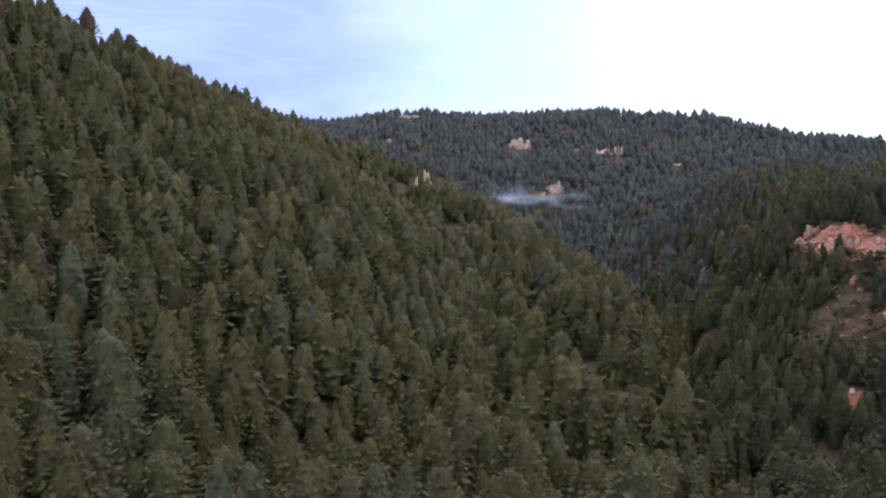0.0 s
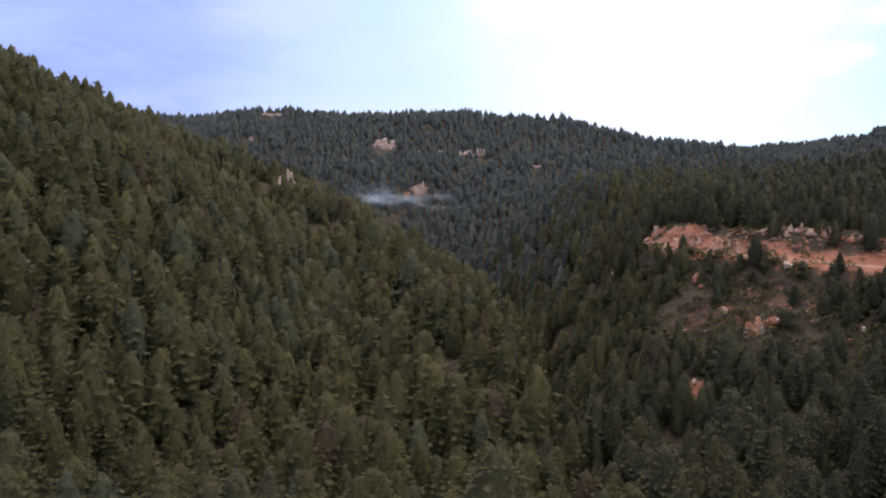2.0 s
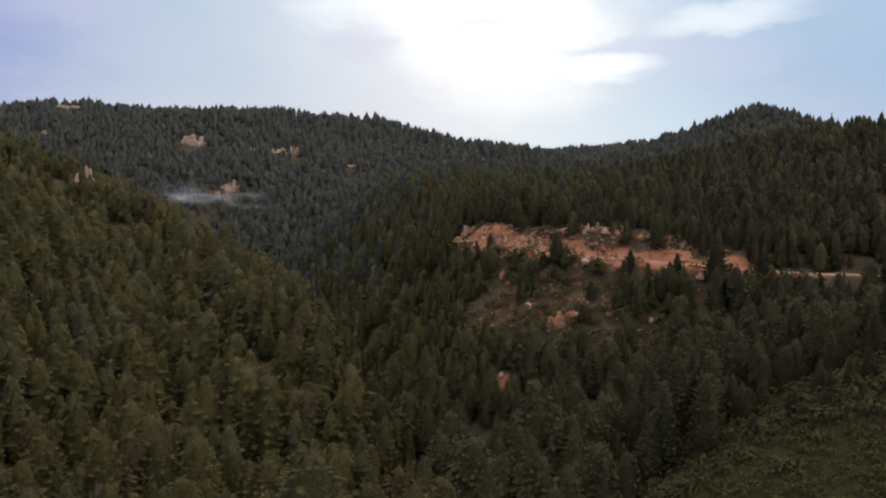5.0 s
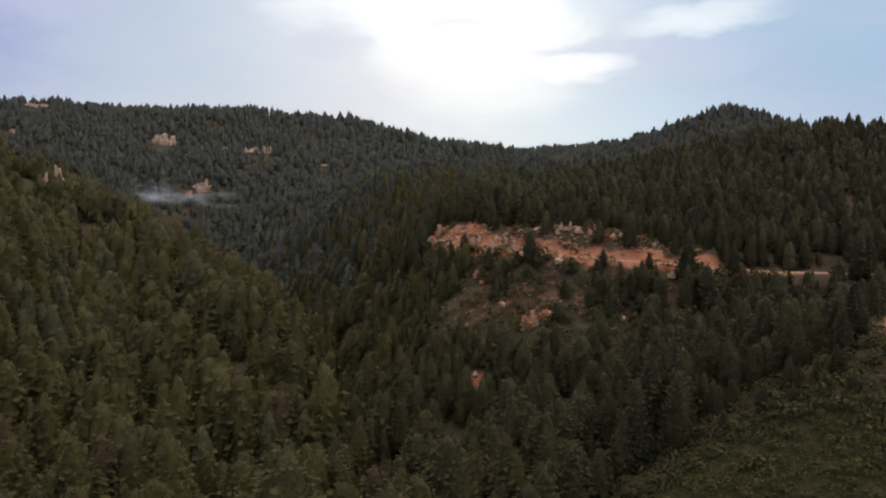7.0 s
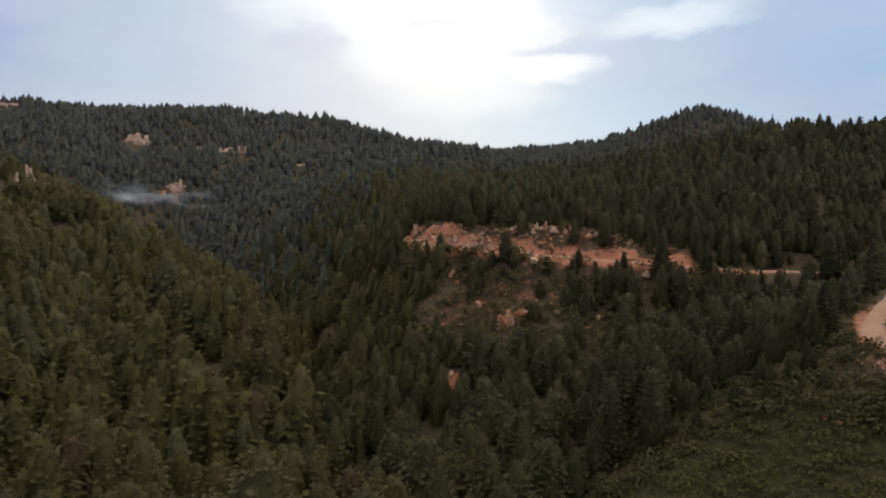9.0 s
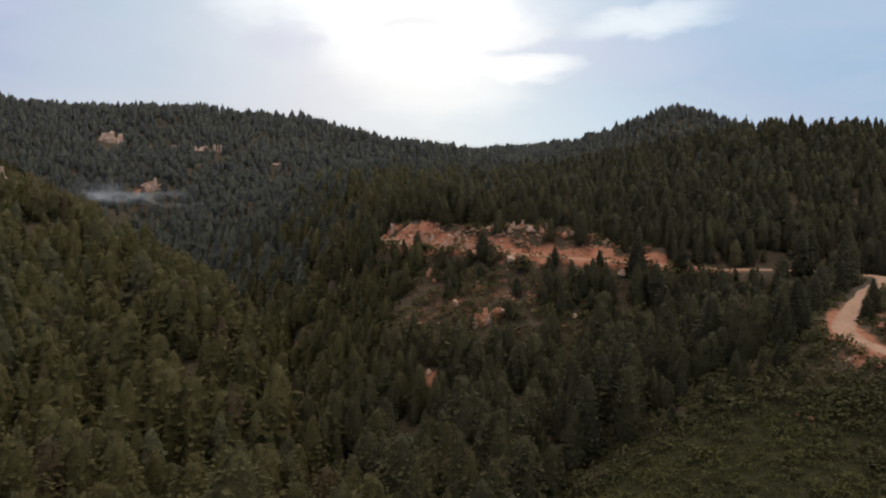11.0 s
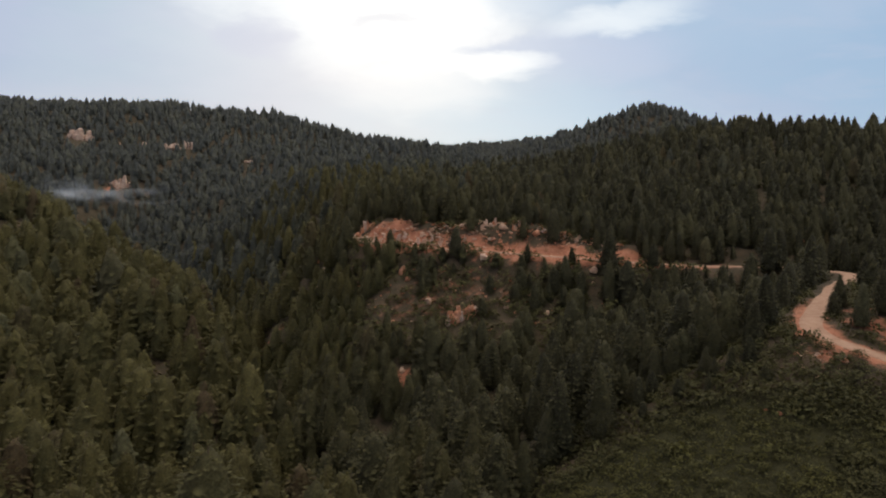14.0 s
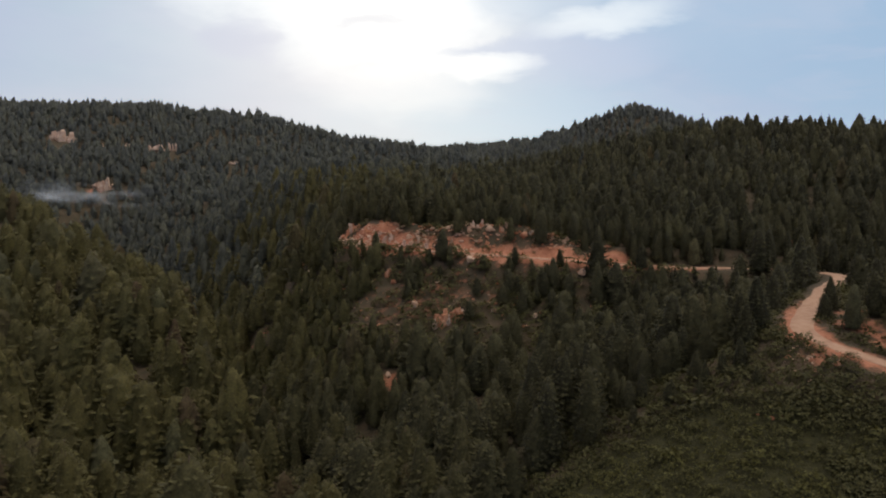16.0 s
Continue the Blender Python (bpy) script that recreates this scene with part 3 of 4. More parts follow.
def tree_rows(x, y, r):
    """Height, turn, tone and girth for trees that stand at x, y, thinned where the ground is open."""
    z = ground(x, y)
    d, zr = road_at(x, y)
    bare, open_ = bareness(x, y), meadow(x, y)
    clump = fractal(x, y, 26, 2)
    keep = (d > 3.9) & (open_ < 0.25 + 0.2 * r.rand(len(x))) & (r.rand(len(x)) > 0.95 * bare)
    dry = np.exp(-((x + 5) / 60) ** 2) * np.exp(-((y - 215) / 28) ** 2)
    keep &= r.rand(len(x)) > 0.34 * dry + 0.10 * (clump < -0.35)
    for cx, cy, cr in CLEARINGS:
        keep &= np.hypot(x - cx, y - cy) > cr
    west = np.clip((np.interp(y, THALWEG_Y, THALWEG_X) + 6 - x) / 14, 0, 1) * np.clip((560 - y) / 60, 0, 1)
    h_west = 14.5 + 1.5 * np.clip((20 - z) / 80, 0, 1)
    h_east = 8.4 + 5.0 * np.clip((-8 - z) / 50, 0, 1)
    keep &= r.rand(len(x)) > 0.48 * west
    bend = (x > 44) & (y < 186) & (d < np.where(x < 78, np.where((y < 147) & (x > 50), 14, np.where(y < 162, 7.5, 5.0)), 7))
    keep &= ~bend
    h = (h_west * west + h_east * (1 - west)) * (1 - 0.42 * dry)
    h = h * np.clip(r.normal(1.0, 0.21 + 0.05 * west, len(x)), 0.42, 1.42)
    h = h * np.where(r.rand(len(x)) < 0.07, 1.2, 1.0)
    # below the far road most trees stay lower than its verge
    below = np.interp(x, MID_X, MID_SHOULDER_Y) - y
    verge = (x > -28) & (x < 72) & (below > 0) & (below < 40) & (r.rand(len(x)) < 0.9)
    h = np.where(verge, np.minimum(h, np.maximum(zr - z + np.where(x < 24, 2.4, 0.5) + 0.10 * below, 1.8)), h)
    # low growth round the open slope
    rim = y - np.interp(x, [4, 10, 27, 35, 46, 57, 68, 90], [118, 131, 134, 138, 138, 133, 126, 112])
    h = np.where((x > 30) & (rim < 16), np.minimum(h, 3.5 + 0.35 * np.maximum(rim, 0)), h)
    # olive pines in the west; middle haze and eastern shade painted into the tone
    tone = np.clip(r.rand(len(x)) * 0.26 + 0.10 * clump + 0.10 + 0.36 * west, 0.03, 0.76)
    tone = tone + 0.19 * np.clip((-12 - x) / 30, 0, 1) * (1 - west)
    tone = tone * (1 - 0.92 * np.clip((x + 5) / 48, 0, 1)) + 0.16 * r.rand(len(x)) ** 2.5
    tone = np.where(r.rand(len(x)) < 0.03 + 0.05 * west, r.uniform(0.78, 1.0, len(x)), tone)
    girth = r.uniform(0.9, 1.25, len(x)) + 0.12 * west
    # trees that the ground hides from (0, 0, 36) are thinned out
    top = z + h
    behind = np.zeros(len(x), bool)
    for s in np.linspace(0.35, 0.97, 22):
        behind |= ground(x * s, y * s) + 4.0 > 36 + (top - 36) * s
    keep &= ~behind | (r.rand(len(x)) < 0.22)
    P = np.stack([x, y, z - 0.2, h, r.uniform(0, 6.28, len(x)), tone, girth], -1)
    return P[keep]


TOPS = (0.76, 0.62, 0.70, 0.88, 0.56, 0.72)
NEAR_SHAPES = [conifer_shape(11 + i, 530, 13 + i, 0.060, (8, 9), 0.68, 0.250 + 0.012 * i, TOPS[i]) for i in range(6)]
MID_SHAPES = [conifer_shape(31 + i, 175, 11, 0.091, (6, 8), 0.70, 0.250 + 0.012 * i, TOPS[i]) for i in range(6)]
SLOPE_SHAPES = [conifer_shape(41 + i, 60, 8, 0.130, (4, 7), 0.72, 0.250 + 0.012 * i, TOPS[i]) for i in range(6)]
FAR_SHAPES = [conifer_shape(51 + i, 11, 4, 0.25, (2, 5), 0.80, 0.25 + 0.02 * i, TOPS[i]) for i in range(5)]


def in_view_wedge(x, y, lo=-59, hi=31):
    a = np.degrees(np.arctan2(x, y))
    return (a > lo) & (a < hi)


x, y, r = scatter(-420, 300, 60, 460, 4.9, 1)
ok = in_view_wedge(x, y) & (np.hypot(x, y) < 430) & (np.hypot(x, y) > 95)
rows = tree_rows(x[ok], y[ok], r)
rad = np.hypot(rows[:, 0], rows[:, 1])
near_rows, mid_rows, slope_rows = rows[rad < 185], rows[(rad >= 185) & (rad < 290)], rows[rad >= 290]
# towards the head of the canyon more trees take the blue-green haze colour
hazed = (np.interp(slope_rows[:, 1], THALWEG_Y, THALWEG_X) < slope_rows[:, 0]) & (r.rand(len(slope_rows)) < np.clip((45 - slope_rows[:, 0]) / 60, 0.05, 1.0) * np.clip((np.hypot(slope_rows[:, 0], slope_rows[:, 1]) - 290) / 120, 0.1, 0.9))
# young pines along the outer edge of the far road
edge = np.array([(-30.5, 243), (-44, 257), (-48, 262), (-52, 268), (-56, 276), (-16, 234.5), (2, 226)], float)
er = np.random.RandomState(4)
edge_rows = np.stack([edge[:, 0], edge[:, 1], ground(edge[:, 0], edge[:, 1]) - 0.2, er.uniform(5.0, 8.5, len(edge)), er.uniform(0, 6, len(edge)), er.uniform(0.05, 0.3, len(edge)), np.full(len(edge), 1.2)], -1)
x, y, r = scatter(-60, 66, 186, 252, 3.1, 9)
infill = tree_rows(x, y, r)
infill[:, 3] *= 0.72
infill[:, 6] *= 1.15
x, y, r = scatter(44, 112, 222, 262, 4.2, 19)
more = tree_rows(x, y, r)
more = more[more[:, 1] > np.interp(more[:, 0], MID_X, MID_SHOULDER_Y) + 3]
more[:, 3] *= 0.85
mid_rows = np.concatenate([mid_rows, edge_rows, more, infill[infill[:, 1] < np.interp(infill[:, 0], MID_X, MID_SHOULDER_Y) - 3]])
# the three hundred of the valley bottom that stand nearest are things of their own
dv = np.hypot(near_rows[:, 0] + 55, near_rows[:, 1] - 130)
order = np.argsort(dv)
single, rest = near_rows[order[:300]], near_rows[order[300:]]


def trunk_mesh():
    V, F, n = [], [], 7
    for z, rr in ((0.0, 0.022), (0.03, 0.017), (0.5, 0.011), (0.97, 0.002)):
        for j in range(n):
            V.append((math.cos(6.283 * j / n) * rr, math.sin(6.283 * j / n) * rr, z))
    for i in range(3):
        for j in range(n):
            F.append((i * n + j, i * n + (j + 1) % n, (i + 1) * n + (j + 1) % n, (i + 1) * n + j))
    return mesh_from("trunk", V, F, [MAT_BARK], True)


TRUNK = trunk_mesh()
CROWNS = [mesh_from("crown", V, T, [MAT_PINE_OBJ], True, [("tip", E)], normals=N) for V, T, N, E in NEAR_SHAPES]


def single_tree(row, i):
    base = new("pine_tree")
    tone = row[5]
    words = ("dusty blue-green" if 0.84 < tone < 0.93 else "browning" if tone >= 0.93 else "dark green" if tone < 0.3 else "olive green")
    size = "tall" if row[3] > 15 else "small" if row[3] < 10 else "full-crowned"
    tagged(base, f"{size} {words} pine standing on the forested valley slope", "tree", "pines of the valley")
    trunk, crown = new("trunk", TRUNK), new("crown", CROWNS[i % len(CROWNS)])
    trunk.parent = crown.parent = base
    crown.color = (float(tone), float(tone), float(tone), 1)
    base.matrix_world = Matrix.Translation(row[:3].tolist()) @ Matrix.Rotation(float(row[4]), 4, "Z") @ Matrix.Diagonal((row[3] * row[6], row[3] * row[6], row[3], 1))


for i, row in enumerate(single):
    single_tree(row, i)
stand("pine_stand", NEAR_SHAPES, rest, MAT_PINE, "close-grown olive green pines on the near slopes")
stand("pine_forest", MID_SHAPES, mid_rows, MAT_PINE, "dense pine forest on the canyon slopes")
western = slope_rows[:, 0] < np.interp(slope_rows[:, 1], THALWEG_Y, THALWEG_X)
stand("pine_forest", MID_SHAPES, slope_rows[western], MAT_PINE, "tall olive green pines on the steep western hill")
stand("pine_forest", SLOPE_SHAPES, slope_rows[~hazed & ~western], MAT_PINE, "dense pine forest on the upper slopes, shade painted into its dark green")
# painted haze grows with distance
slope_rows[:, 5] = np.where(hazed, 0.30 + 0.3 * slope_rows[:, 5] + 0.28 * np.clip((np.hypot(slope_rows[:, 0], slope_rows[:, 1]) - 330) / 110, 0, 1), slope_rows[:, 5])
stand("fir_forest", SLOPE_SHAPES, slope_rows[hazed], MAT_HAZED, "conifer forest at the head of the canyon, haze painted into its blue-green")

x, y, r = scatter(-700, 420, 300, 960, 5.5, 2)
ok = in_view_wedge(x, y, -59, 31) & (np.hypot(x, y) >= 430)
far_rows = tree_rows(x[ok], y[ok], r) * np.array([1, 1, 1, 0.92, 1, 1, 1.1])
westward = (far_rows[:, 0] < np.interp(far_rows[:, 1], THALWEG_Y, THALWEG_X)) & (far_rows[:, 1] < 570)
stand("pine_forest", SLOPE_SHAPES, far_rows[westward], MAT_PINE, "olive green pines along the top of the western hill")
# haze put into the tone: bluer and paler the farther off
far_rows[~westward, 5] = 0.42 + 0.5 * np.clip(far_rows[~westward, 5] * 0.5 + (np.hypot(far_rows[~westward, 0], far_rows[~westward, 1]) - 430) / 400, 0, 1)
stand("fir_forest", FAR_SHAPES, far_rows[~westward], MAT_HAZED, "dark conifer forest on the far ridges, bluish haze painted into its colour")
x, y, r = scatter(-500, 520, 960, 1460, 11.0, 3)
stand("fir_forest", FAR_SHAPES, tree_rows(x, y, r) * np.array([1, 1, 1, 1, 1, 0, 1]) + np.array([0, 0, 0, 0, 0, 0.8, 0]), MAT_HAZED, "distant conifer forest along the skyline, haze painted into its colour")

# ---- single trees that stand apart ----
for n_, (tx, ty, th, tone) in enumerate([(40.4, 214.6, 12.5, 0.05), (20.5, 219.5, 5.0, 0.05), (31.5, 217.5, 4.4, 0.1), (75.5, 163.5, 7.2, 0.1), (71.6, 156.5, 5.0, 0.05), (77.5, 158.5, 3.0, 0.1)]):
    single_tree(np.array([tx, ty, float(ground(tx, ty)) - 0.15, th, 0.7 * n_, tone, 1.15]), n_)


def dead_pine(x, y, height, turn):
    """A bare snag: a tapered stem with broken limbs."""
    z = float(ground(x, y))
    base = tagged(new("dead_pine"), "bare grey dead pine with broken limbs among living trees", "tree", "dead pines")
    r = random.Random(int(x * 7 + y))
    bm = bmesh.new()

    def limb(a, b, ra, rb):
        a, b = Vector(a), Vector(b)
        q = (b - a).to_track_quat("Z", "Y").to_matrix().to_4x4()
        bmesh.ops.create_cone(bm, cap_ends=True, segments=5, radius1=ra, radius2=rb, depth=(b - a).length, matrix=Matrix.Translation((a + b) / 2) @ q)

    limb((0, 0, -0.3), (0.1, 0.05, height * 0.6), 0.20, 0.11)
    limb((0.1, 0.05, height * 0.6), (0.0, 0.15, height), 0.11, 0.02)
    stem = bpy.data.meshes.new("trunk")
    bm.to_mesh(stem)
    bm.free()
    bm = bmesh.new()
    for i in range(34):
        u = r.uniform(0.25, 0.97)
        a, l = r.uniform(0, 6.28), (1.05 - u) * height * 0.22 * r.uniform(0.5, 1.1)
        limb((0.08, 0.08, u * height), (math.cos(a) * l, math.sin(a) * l, u * height - l * r.uniform(-0.1, 0.4)), 0.045, 0.012)
    twigs = bpy.data.meshes.new("limbs")
    bm.to_mesh(twigs)
    bm.free()
    for nm, me in (("trunk", stem), ("limbs", twigs)):
        me.materials.append(MAT_SNAG)
        o = new(nm, me)
        o.parent = base
    base.matrix_world = pose(x, y, z, 0, 0, turn)


ms = Mat("weathered_wood")
ms.colour(ms.ramp(ms.noise(2.0, 4), (0.3, (0.16, 0.12, 0.10)), (0.7, (0.34, 0.29, 0.25))))
MAT_SNAG = ms.m
for sx, sy, sh in ((-104, 178, 12), (-99, 176, 9), (-72, 150, 10), (-128, 205, 11), (-60, 172, 9), (-155, 240, 10), (-242, 758, 11)):
    dead_pine(sx, sy, sh, sx)

# ---- rocks ----


def block_mesh(name, seed, material, corners=22, lean=0.25, flat=1.0):
    """A fractured, angular block about one metre across that stands on z = 0: a few broken slabs grown together."""
    r = random.Random(seed * 31 + 7)
    bm = bmesh.new()
    for k in range(3):
        own = bmesh.new()
        cx, cy, w = r.uniform(-0.18, 0.18) * (k > 0), r.uniform(-0.18, 0.18) * (k > 0), (1.0, 0.72, 0.55)[k]
        top = (0.72, 1.0, 0.5)[k] * r.uniform(0.85, 1.05) * flat
        for c in range(corners):
            a, z = r.uniform(0, 6.283), r.random() ** 0.8
            d = w * 0.5 * (1 - lean * z) * r.uniform(0.8, 1.05)
            own.verts.new((cx + max(-0.42 * w, min(0.42 * w, math.cos(a) * d * 1.3)), cy + max(-0.42 * w, min(0.42 * w, math.sin(a) * d * 1.3)), z * top - 0.1))
        hull = bmesh.ops.convex_hull(own, input=own.verts[:])
        bmesh.ops.delete(own, geom=list({v for v in hull["geom_interior"] + hull["geom_unused"] if isinstance(v, bmesh.types.BMVert)}), context="VERTS")
        tmp = bpy.data.meshes.new("tmp")
        own.to_mesh(tmp)
        own.free()
        bm.from_mesh(tmp)
        bpy.data.meshes.remove(tmp)
    bmesh.ops.recalc_face_normals(bm, faces=bm.faces[:])
    me = bpy.data.meshes.new(name)
    bm.to_mesh(me)
    bm.free()
    me.materials.append(material)
    return me


PALE_BLOCKS = [block_mesh("pale_rock", i, MAT_PALE_ROCK, lean=0.15, flat=0.9) for i in range(5)]
SPIRES = [block_mesh("rock_spire", 20 + i, MAT_PINK_ROCK, lean=0.5) for i in range(4)]
FAR_BLOCKS = [block_mesh("far_rock", 50 + i, MAT_PINK_ROCK) for i in range(5)]
RED_BLOCKS = [block_mesh("red_rock", 10 + i, MAT_RED_ROCK) for i in range(6)]
rr = random.Random(5)
for kind, blocks, places in (("pale weathered granite boulder lying on the rocky slope", PALE_BLOCKS, PALE_BOULDERS), ("rough red sandstone boulder lying on bare soil", RED_BLOCKS, RED_BOULDERS)):
    for bx, by, bw, bh in places:
        ob = new("boulder", rr.choice(blocks))
        ob.matrix_world = pose(bx, by, float(ground(bx, by)) - 0.15 * bh, rr.uniform(-9, 9), rr.uniform(-9, 9), rr.uniform(0, 360)) @ Matrix.Diagonal((bw, bw * rr.uniform(0.7, 1.0), bh * 1.15, 1))
        tagged(ob, ("large " if bw > 2.5 else "") + kind, "boulder", "boulders of the slope")


def outcrop(x, y, width, height, count, slender):
    base = new("rock_outcrop")
    tall = "pinnacled" if slender > 1.3 else "layered"
    tagged(base, f"{tall} reddish sandstone outcrop rising out of the forest", "rock", "rock outcrops")
    base.location = (x, y, float(ground(x, y)))
    for i in range(count):
        u = (i + 0.5) / count * 2 - 1
        px, py = x + u * width * 0.48, y + rr.uniform(-0.18, 0.18) * width
        h = height * (0.72 if y > 300 else 1.0) * (1 - 0.55 * abs(u) ** 1.5) * rr.uniform(0.55, 1.05)
        w = width / count * rr.uniform(1.2, 2.1) / slender
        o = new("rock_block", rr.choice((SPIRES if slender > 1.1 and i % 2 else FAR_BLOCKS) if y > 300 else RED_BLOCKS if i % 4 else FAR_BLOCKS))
        o.parent = base
        gz = float(ground(px, py)) - base.location.z
        o.matrix_basis = pose(px - x, py - y, gz - 0.2 * h, rr.uniform(-7, 7), rr.uniform(-7, 7), rr.uniform(0, 360)) @ Matrix.Diagonal((w, w * rr.uniform(0.7, 1.1), h * 1.2, 1))


for row in OUTCROPS:
    outcrop(*row)


def ledge(x, y, width, height, count, blocks, words):
    """A broken ledge of bedrock in the road cut: blocks side by side and on one another."""
    base = new("rock_ledge")
    tagged(base, words, "rock", "ledges of the road cut")
    base.location = (x, y, float(ground(x, y)))
    for i in range(count):
        px, py = x + rr.uniform(-0.5, 0.5) * width, y + rr.uniform(-0.22, 0.22) * width
        w, h = width / count ** 0.5 * rr.uniform(0.5, 1.05), height * rr.uniform(0.35, 1.0)
        o = new("rock_block", rr.choice(blocks))
        o.parent = base
        o.matrix_basis = pose(px - x, py - y, float(ground(px, py)) - base.location.z - 0.2 * h, rr.uniform(-8, 8), rr.uniform(-8, 8), rr.uniform(-25, 25)) @ Matrix.Diagonal((w, w * rr.uniform(0.6, 0.9), h, 1))


LEDGE_BLOCKS = RED_BLOCKS[:2] + FAR_BLOCKS + PALE_BLOCKS[:2]
for lx, ly, lw, lh, ln, red_ in ((-26, 251.5, 5, 4.2, 8, 0), (-22, 249.5, 4, 3.0, 5, 0), (-15, 247, 5, 4.4, 8, 1), (-11, 243.5, 4.5, 3.0, 7, 1), (-6, 242.5, 5, 4.6, 9, 1), (-2, 240.5, 4, 3.2, 6, 1),
                                 (3, 240, 4.5, 3.4, 6, 1), (7, 247, 6, 2.6, 7, 0), (12, 241, 3.5, 2.8, 6, 1), (20, 239, 4.5, 2.4, 7, 1), (27, 237, 4, 2.0, 6, 1), (34, 235, 4, 1.6, 6, 0)):
    ledge(lx, ly, lw, lh, ln, LEDGE_BLOCKS if red_ else PALE_BLOCKS, "cracked reddish sandstone ledge in the road cut" if red_ else "pale cracked rock ledge at the road cut")


def strewn(name, blocks, places, label, category):
    """Many stones in one mesh. places: x, y, size, turn."""
    data = []
    for me in blocks:
        me.calc_loop_triangles()
        v = np.empty(len(me.vertices) * 3, np.float32)
        me.vertices.foreach_get("co", v)
        f = np.empty(len(me.loop_triangles) * 3, np.int32)
        me.loop_triangles.foreach_get("vertices", f)
        data.append((v.reshape(-1, 3), f.reshape(-1, 3)))
    P = np.asarray(places, float)
    z = ground(P[:, 0], P[:, 1])
    VV, TT, k = [], [], 0
    for i, (x, y, s, t) in enumerate(P):
        v, f = data[i % len(data)]
        c, sn = math.cos(t), math.sin(t)
        q = np.stack([(v[:, 0] * c - v[:, 1] * sn) * s + x, (v[:, 0] * sn + v[:, 1] * c) * s * 0.8 + y, v[:, 2] * s * 0.75 + z[i] - 0.15 * s], -1)
        VV.append(q)
        TT.append(f + k)
        k += len(v)
    ob = new(name, mesh_from(name, np.concatenate(VV), np.concatenate(TT), [blocks[0].materials[0]]))
    return tagged(ob, label, category, kind="stuff")


RUBBLE_RED = [block_mesh("rubble", 30 + i, MAT_RED_ROCK, corners=9, flat=0.8) for i in range(5)]
RUBBLE_PALE = [block_mesh("rubble", 40 + i, MAT_PALE_ROCK, corners=9, flat=0.8) for i in range(5)]
q = np.random.RandomState(12)


def bank_places(n, x0, x1, above, spread, lo, hi):
    """Stones along the road: so many metres above the shoulder line, give or take."""
    x = q.uniform(x0, x1, n)
    y = np.interp(x, MID_X, MID_SHOULDER_Y) + above + q.normal(0, spread, n)
    s = lo + (hi - lo) * q.rand(n) ** 1.8
    ok = road_at(x, y)[0] > 3.2
    return np.stack([x, y, s, q.uniform(0, 6.28, n)], -1)[ok]


strewn("rubble", RUBBLE_RED, np.concatenate([bank_places(190, -26, 48, 8.5, 3.2, 0.4, 2.0), bank_places(220, -24, 34, 6.0, 2.0, 0.3, 1.4), bank_places(90, -20, 60, -5.0, 1.6, 0.3, 0.9), bank_places(150, -40, 42, -18, 9, 0.3, 1.4)]),
       "broken red sandstone rubble on the road cut", "rubble")
strewn("rubble", RUBBLE_PALE, np.concatenate([bank_places(190, 24, 46, 9, 2.2, 0.3, 1.0), bank_places(80, -28, -16, 7, 2.8, 0.5, 2.4), bank_places(150, -16, 12, 6.5, 2.4, 0.4, 2.2), bank_places(60, -4, 20, 14, 2.8, 0.5, 2.3),
                                              bank_places(70, 18, 36, -5.0, 0.9, 0.3, 0.9), bank_places(30, 52, 64, -4.5, 1.0, 0.3, 0.9), bank_places(130, -45, 45, -20, 10, 0.3, 1.3)]),
       "pale broken stones scattered over the rocky slope", "rubble")
nb = 60
strewn("rubble", RUBBLE_PALE, np.stack([61.5 + q.normal(0, 2.6, nb), 137 + q.normal(0, 2.4, nb), 0.2 + 0.9 * q.rand(nb) ** 2, q.uniform(0, 6, nb)], -1), "pale stones on the bank under the near bend", "rubble")

# ---- shrubs ----


def shrub_shape(seed, leaves):
    """A rounded oak clump one metre high: leaf sprays over a ragged dome."""
    r = np.random.RandomState(seed)
    V, T = [], []
    for i in range(leaves):
        a, e = r.uniform(0, 6.28), math.asin(r.uniform(0.02, 1))
        R = r.uniform(0.65, 1.0)
        c = np.array([math.cos(a) * math.cos(e) * R * 0.75, math.sin(a) * math.cos(e) * R * 0.75, math.sin(e) * R])
        s = r.uniform(0.45, 0.9) * (2.3 / leaves) ** 0.5
        u = r.normal(0, 1, 3)
        u /= np.linalg.norm(u)
        n = c / (np.linalg.norm(c) + 1e-6) + r.normal(0, 0.45, 3)
        w = np.cross(u, n)
        w /= np.linalg.norm(w) + 1e-6
        u = np.cross(n, w)
        u /= np.linalg.norm(u) + 1e-6
        k = len(V)
        V.extend([c - u * s, c + w * s * 0.6, c + u * s, c - w * s * 0.6])
        T.extend([(k, k + 1, k + 2), (k, k + 2, k + 3)])
    V, T = np.array(V, np.float32), np.array(T, np.int32)
    N = V + np.array([0, 0, 0.35]) + r.normal(0, 0.22, V.shape)
    N = (N / np.linalg.norm(N, axis=1)[:, None]).astype(np.float32)
    g = np.cross(V[T[:, 1]] - V[T[:, 0]], V[T[:, 2]] - V[T[:, 0]])
    flip = (g * N[T].mean(1)).sum(1) < 0
    T[flip] = T[flip][:, ::-1]
    # leaf bases painted dark and tips light, as on the needles
    E = np.tile([0.2, 0.5, 1.0, 0.5], len(V) // 4).astype(np.float32)
    return V, T, N, E


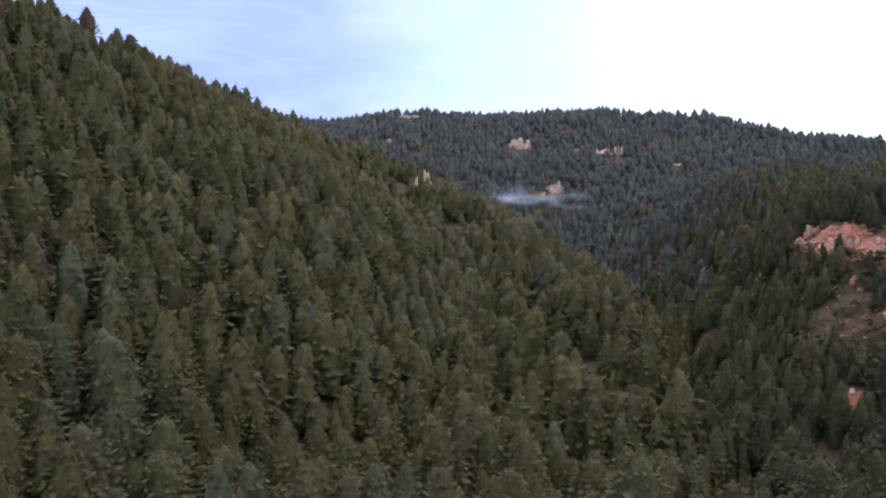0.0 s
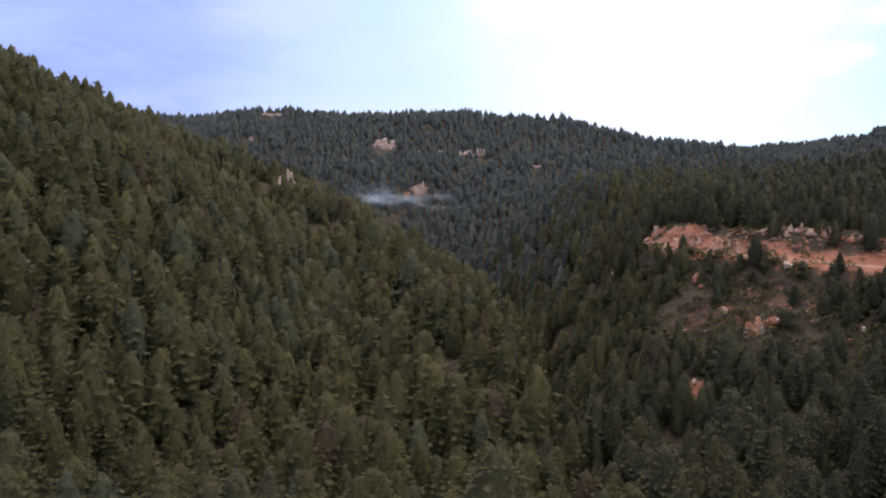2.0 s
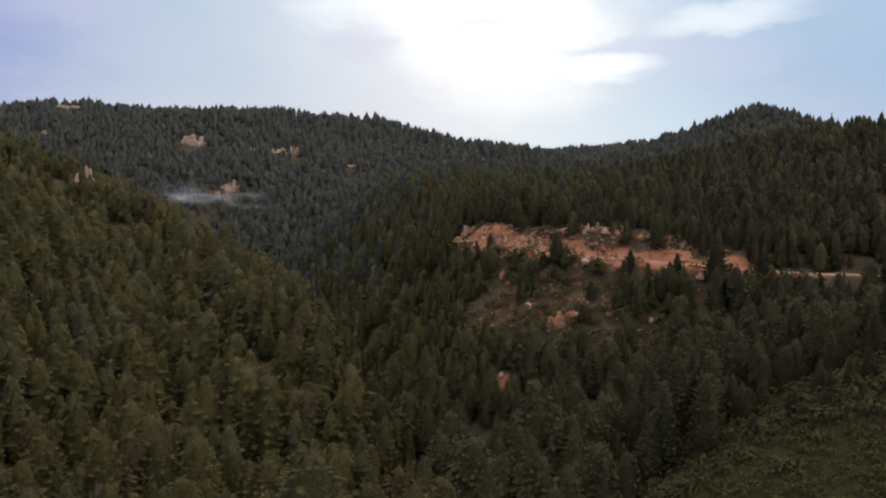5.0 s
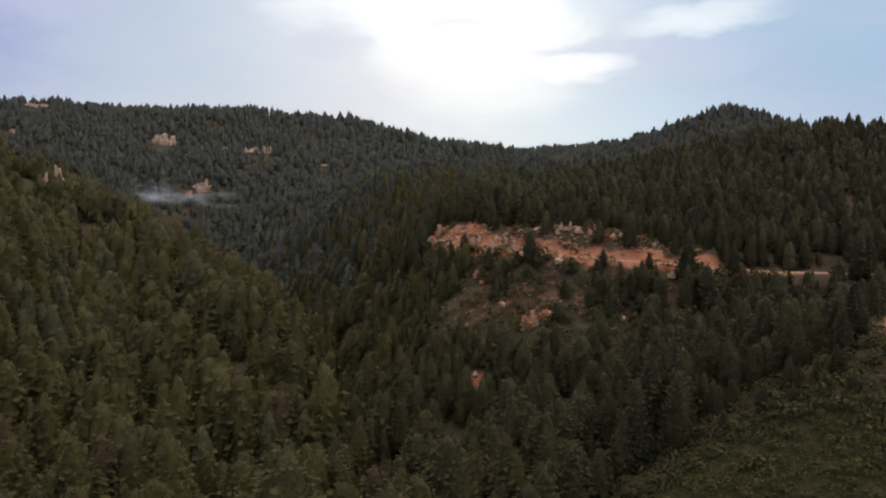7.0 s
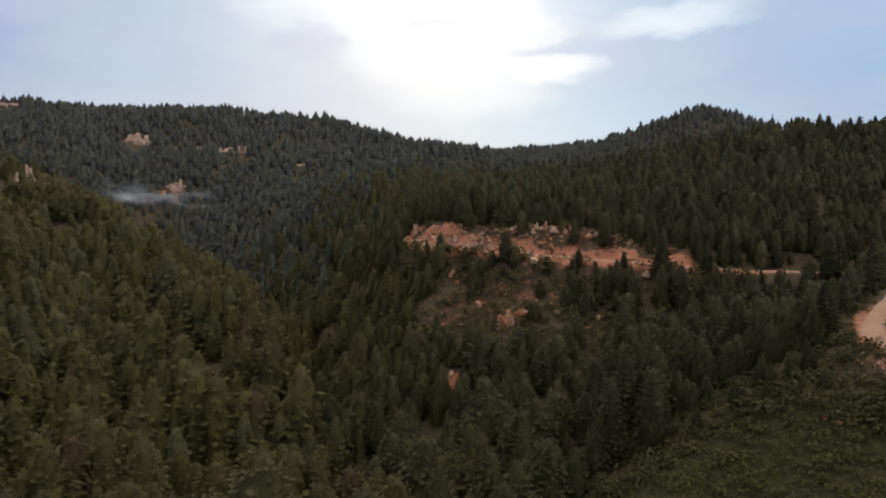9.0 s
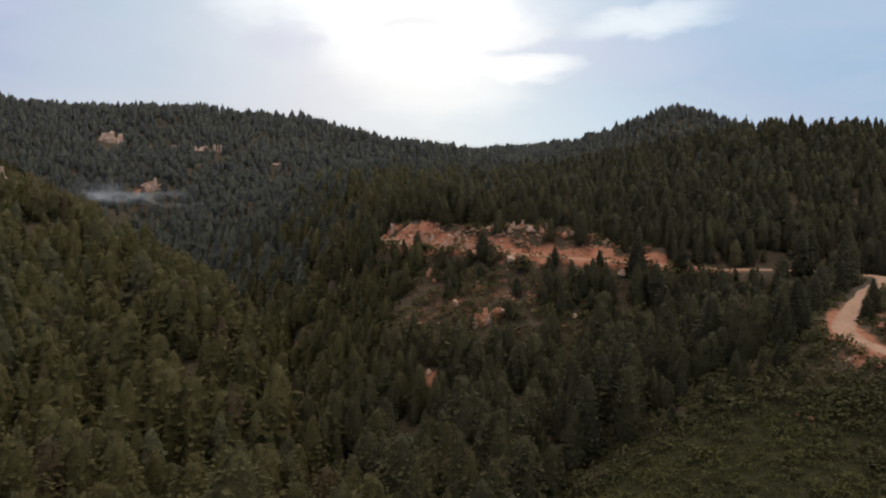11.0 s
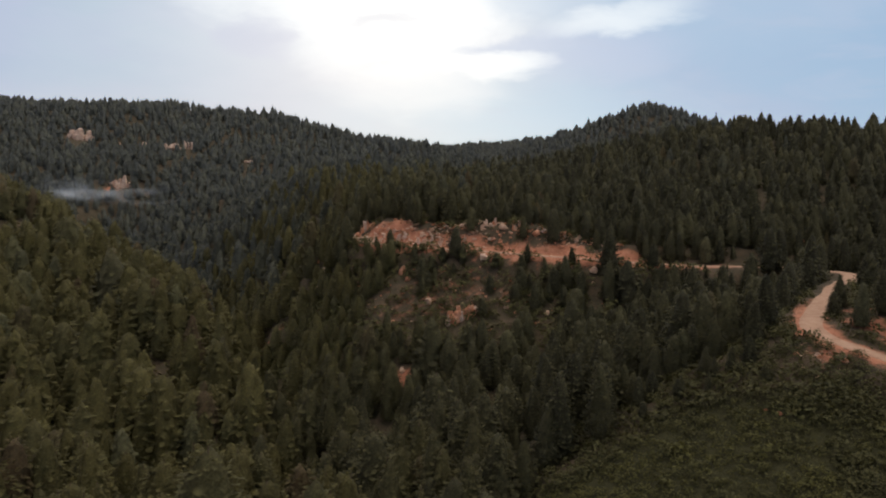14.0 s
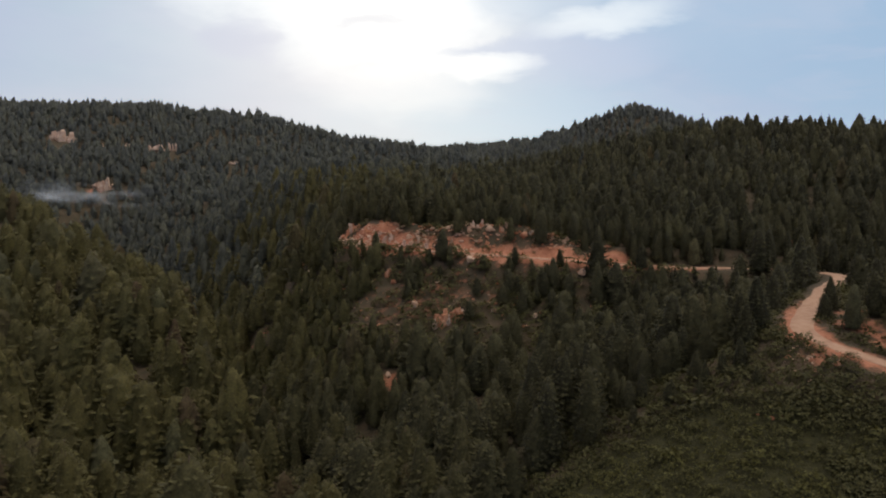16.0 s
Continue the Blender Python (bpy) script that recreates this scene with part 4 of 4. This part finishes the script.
SHRUBS = [shrub_shape(70 + i, 50) for i in range(5)]
x, y, r = scatter(4, 100, 98, 190, 1.45, 21)
d_, _ = road_at(x, y)
rim = y - np.interp(x, [4, 10, 27, 35, 46, 57, 68, 90], [118, 131, 134, 138, 138, 133, 126, 112])
thicket = ((rim > -5) & ((rim < 15) | ((d_ < 13) & (x > 44)))) | ((x > 46) & (fractal(x, y, 12, 2) > -0.35))
chance = np.where(meadow(x, y) > 0.3, 0.97, np.where(thicket, 0.6, 0.0))
keep = (d_ > 2.9) & in_view_wedge(x, y) & (r.rand(len(x)) < chance) & ((bareness(x, y) < 0.30) | (r.rand(len(x)) < 0.20))
x, y, thicket = x[keep], y[keep], thicket[keep]
tall = np.where(thicket, r.uniform(0.9, 2.4, len(x)), r.uniform(0.6, 1.5, len(x)) * (1 + 0.6 * (r.rand(len(x)) < 0.08)))
tone = np.where(thicket, r.uniform(0.0, 0.20, len(x)), np.clip(0.25 + 0.6 * r.rand(len(x)) + 0.35 * fractal(x, y, 10, 2), 0, 1))
P = np.stack([x, y, ground(x, y) - 0.1, tall, r.uniform(0, 6.28, len(x)), tone, r.uniform(0.9, 1.5, len(x))], -1)
tagged(stand("oak_scrub", SHRUBS, P, MAT_SHRUB, "low leafy green oak scrub covering the open slope"), category="shrubs")
x, y, r = scatter(-52, 64, 184, 264, 2.0, 22)
d_, _ = road_at(x, y)
b_, below = bareness(x, y), np.interp(x, MID_X, MID_SHOULDER_Y) - y
keep = (d_ > 3.0) & (((below > 0) & (below < 42) & (r.rand(len(x)) < 0.85 - 0.6 * b_)) | ((below < 0) & (below > -24) & (r.rand(len(x)) < 0.42 - 0.36 * b_)))
for cx, cy, cr in CLEARINGS:
    keep &= np.hypot(x - cx, y - cy) > cr * 0.35
x, y, below = x[keep], y[keep], below[keep]
P = np.stack([x, y, ground(x, y) - 0.1, r.uniform(1.2, 3.2, len(x)) * np.where(below < 0, 0.75, 1.0), r.uniform(0, 6.28, len(x)), r.rand(len(x)) * 0.45, r.uniform(0.9, 1.5, len(x))], -1)
tagged(stand("brush", SHRUBS, P, MAT_SHRUB, "dark green brush between the rocks of the dry slope"), category="shrubs")
BIG_SHRUBS = [shrub_shape(90 + i, 260) for i in range(3)]
P = []
for sx, sy, sh in ((72, 126, 3.0), (76, 122, 3.2), (68, 128, 2.4), (79, 137, 2.0), (84, 140, 2.6), (81, 145, 2.2), (79, 151, 1.8), (88, 148, 3.0), (86, 160, 2.8), (92, 170, 3.5), (56, 141, 2.2), (53, 137, 2.0), (58, 147, 2.2), (63, 139, 1.9), (66, 134, 2.3), (57, 133, 1.6), (61, 130, 2.2), (76, 153, 2.4), (82, 153, 2.6), (83, 148, 2.0), (55, 126, 1.7), (50, 122, 1.8), (66, 124, 2.6)):
    ob = new("oak_bush", mesh_from("oak_bush", BIG_SHRUBS[int(sx) % 3][0], BIG_SHRUBS[int(sx) % 3][1], [MAT_SHRUB], True, [("tone", np.full(1040, (sx % 5) / 9.0)), ("tip", BIG_SHRUBS[int(sx) % 3][3])], normals=BIG_SHRUBS[int(sx) % 3][2]))
    ob.matrix_world = pose(sx, sy, float(ground(sx, sy)) - 0.15, 0, 0, sx * 9) @ Matrix.Diagonal((sh * 1.1, sh, sh * 0.9, 1))
    tagged(ob, "rounded dark green oak bush beside the dirt road", "bush", "roadside bushes")

# ---- a wisp of mist in the far valley ----
mm = bpy.data.materials.new("mist")
mm.use_nodes = True
t_ = mm.node_tree
t_.nodes.clear()
out_, mix_, tr_, di_ = (t_.nodes.new("ShaderNode" + k) for k in ("OutputMaterial", "MixShader", "BsdfTransparent", "BsdfDiffuse"))
di_.inputs[0].default_value = (0.9, 0.9, 0.9, 1)
at_, no_, mu_, geo_, mp_, ra_ = (t_.nodes.new("ShaderNode" + k) for k in ("Attribute", "TexNoise", "Math", "NewGeometry", "Mapping", "MapRange"))
at_.attribute_name = "thickness"
mp_.inputs["Scale"].default_value = (0.035, 0.035, 0.14)
no_.inputs["Scale"].default_value, no_.inputs["Detail"].default_value = 1.0, 5
mu_.operation = "MULTIPLY"
ra_.inputs["From Min"].default_value, ra_.inputs["From Max"].default_value = 0.40, 0.66
for a_, b_ in ((geo_.outputs["Position"], mp_.inputs[0]), (mp_.outputs[0], no_.inputs["Vector"]), (no_.outputs["Fac"], ra_.inputs["Value"]), (ra_.outputs["Result"], mu_.inputs[0]),
               (at_.outputs["Fac"], mu_.inputs[1]), (mu_.outputs[0], mix_.inputs[0]), (tr_.outputs[0], mix_.inputs[1]), (di_.outputs[0], mix_.inputs[2]), (mix_.outputs[0], out_.inputs[0])):
    t_.links.new(a_, b_)


def mist_bank():
    """A bank of soft sheets, one behind the other, that thin out to their edges."""
    V, F, A, k = [], [], [], 0
    for s in range(5):
        nu, nv = 40, 8
        ph = s * 1.7
        for i in range(nu + 1):
            u = i / nu
            x = -232 + 80 * u + 3 * s
            y = 470 + 28 * u + 2.5 * s + 2.5 * math.sin(u * 9 + ph)
            top = 10.5 + 2.5 * math.sin(u * 6 + ph) - 7.0 * u
            for j in range(nv + 1):
                v = j / nv
                V.append((x, y + 1.5 * math.sin(v * 3 + ph), 4.5 - 2.0 * u + top * v + 1.6 * math.sin(u * 7 + ph) + 1.2 * math.sin(u * 17 + 2 * ph)))
                A.append(0.42 * math.sin(math.pi * u ** 0.55) ** 1.1 * math.sin(math.pi * v) ** 2 * (1 - 0.8 * u))
        for i in range(nu):
            for j in range(nv):
                a = k + i * (nv + 1) + j
                F.append((a, a + 1, a + nv + 2, a + nv + 1))
        k += (nu + 1) * (nv + 1)
    ob = new("mist", mesh_from("mist", V, F, [mm], True, [("thickness", A)]))
    tagged(ob, "thin white wisp of mist lying in the far valley", "mist", kind="stuff")


mist_bank()
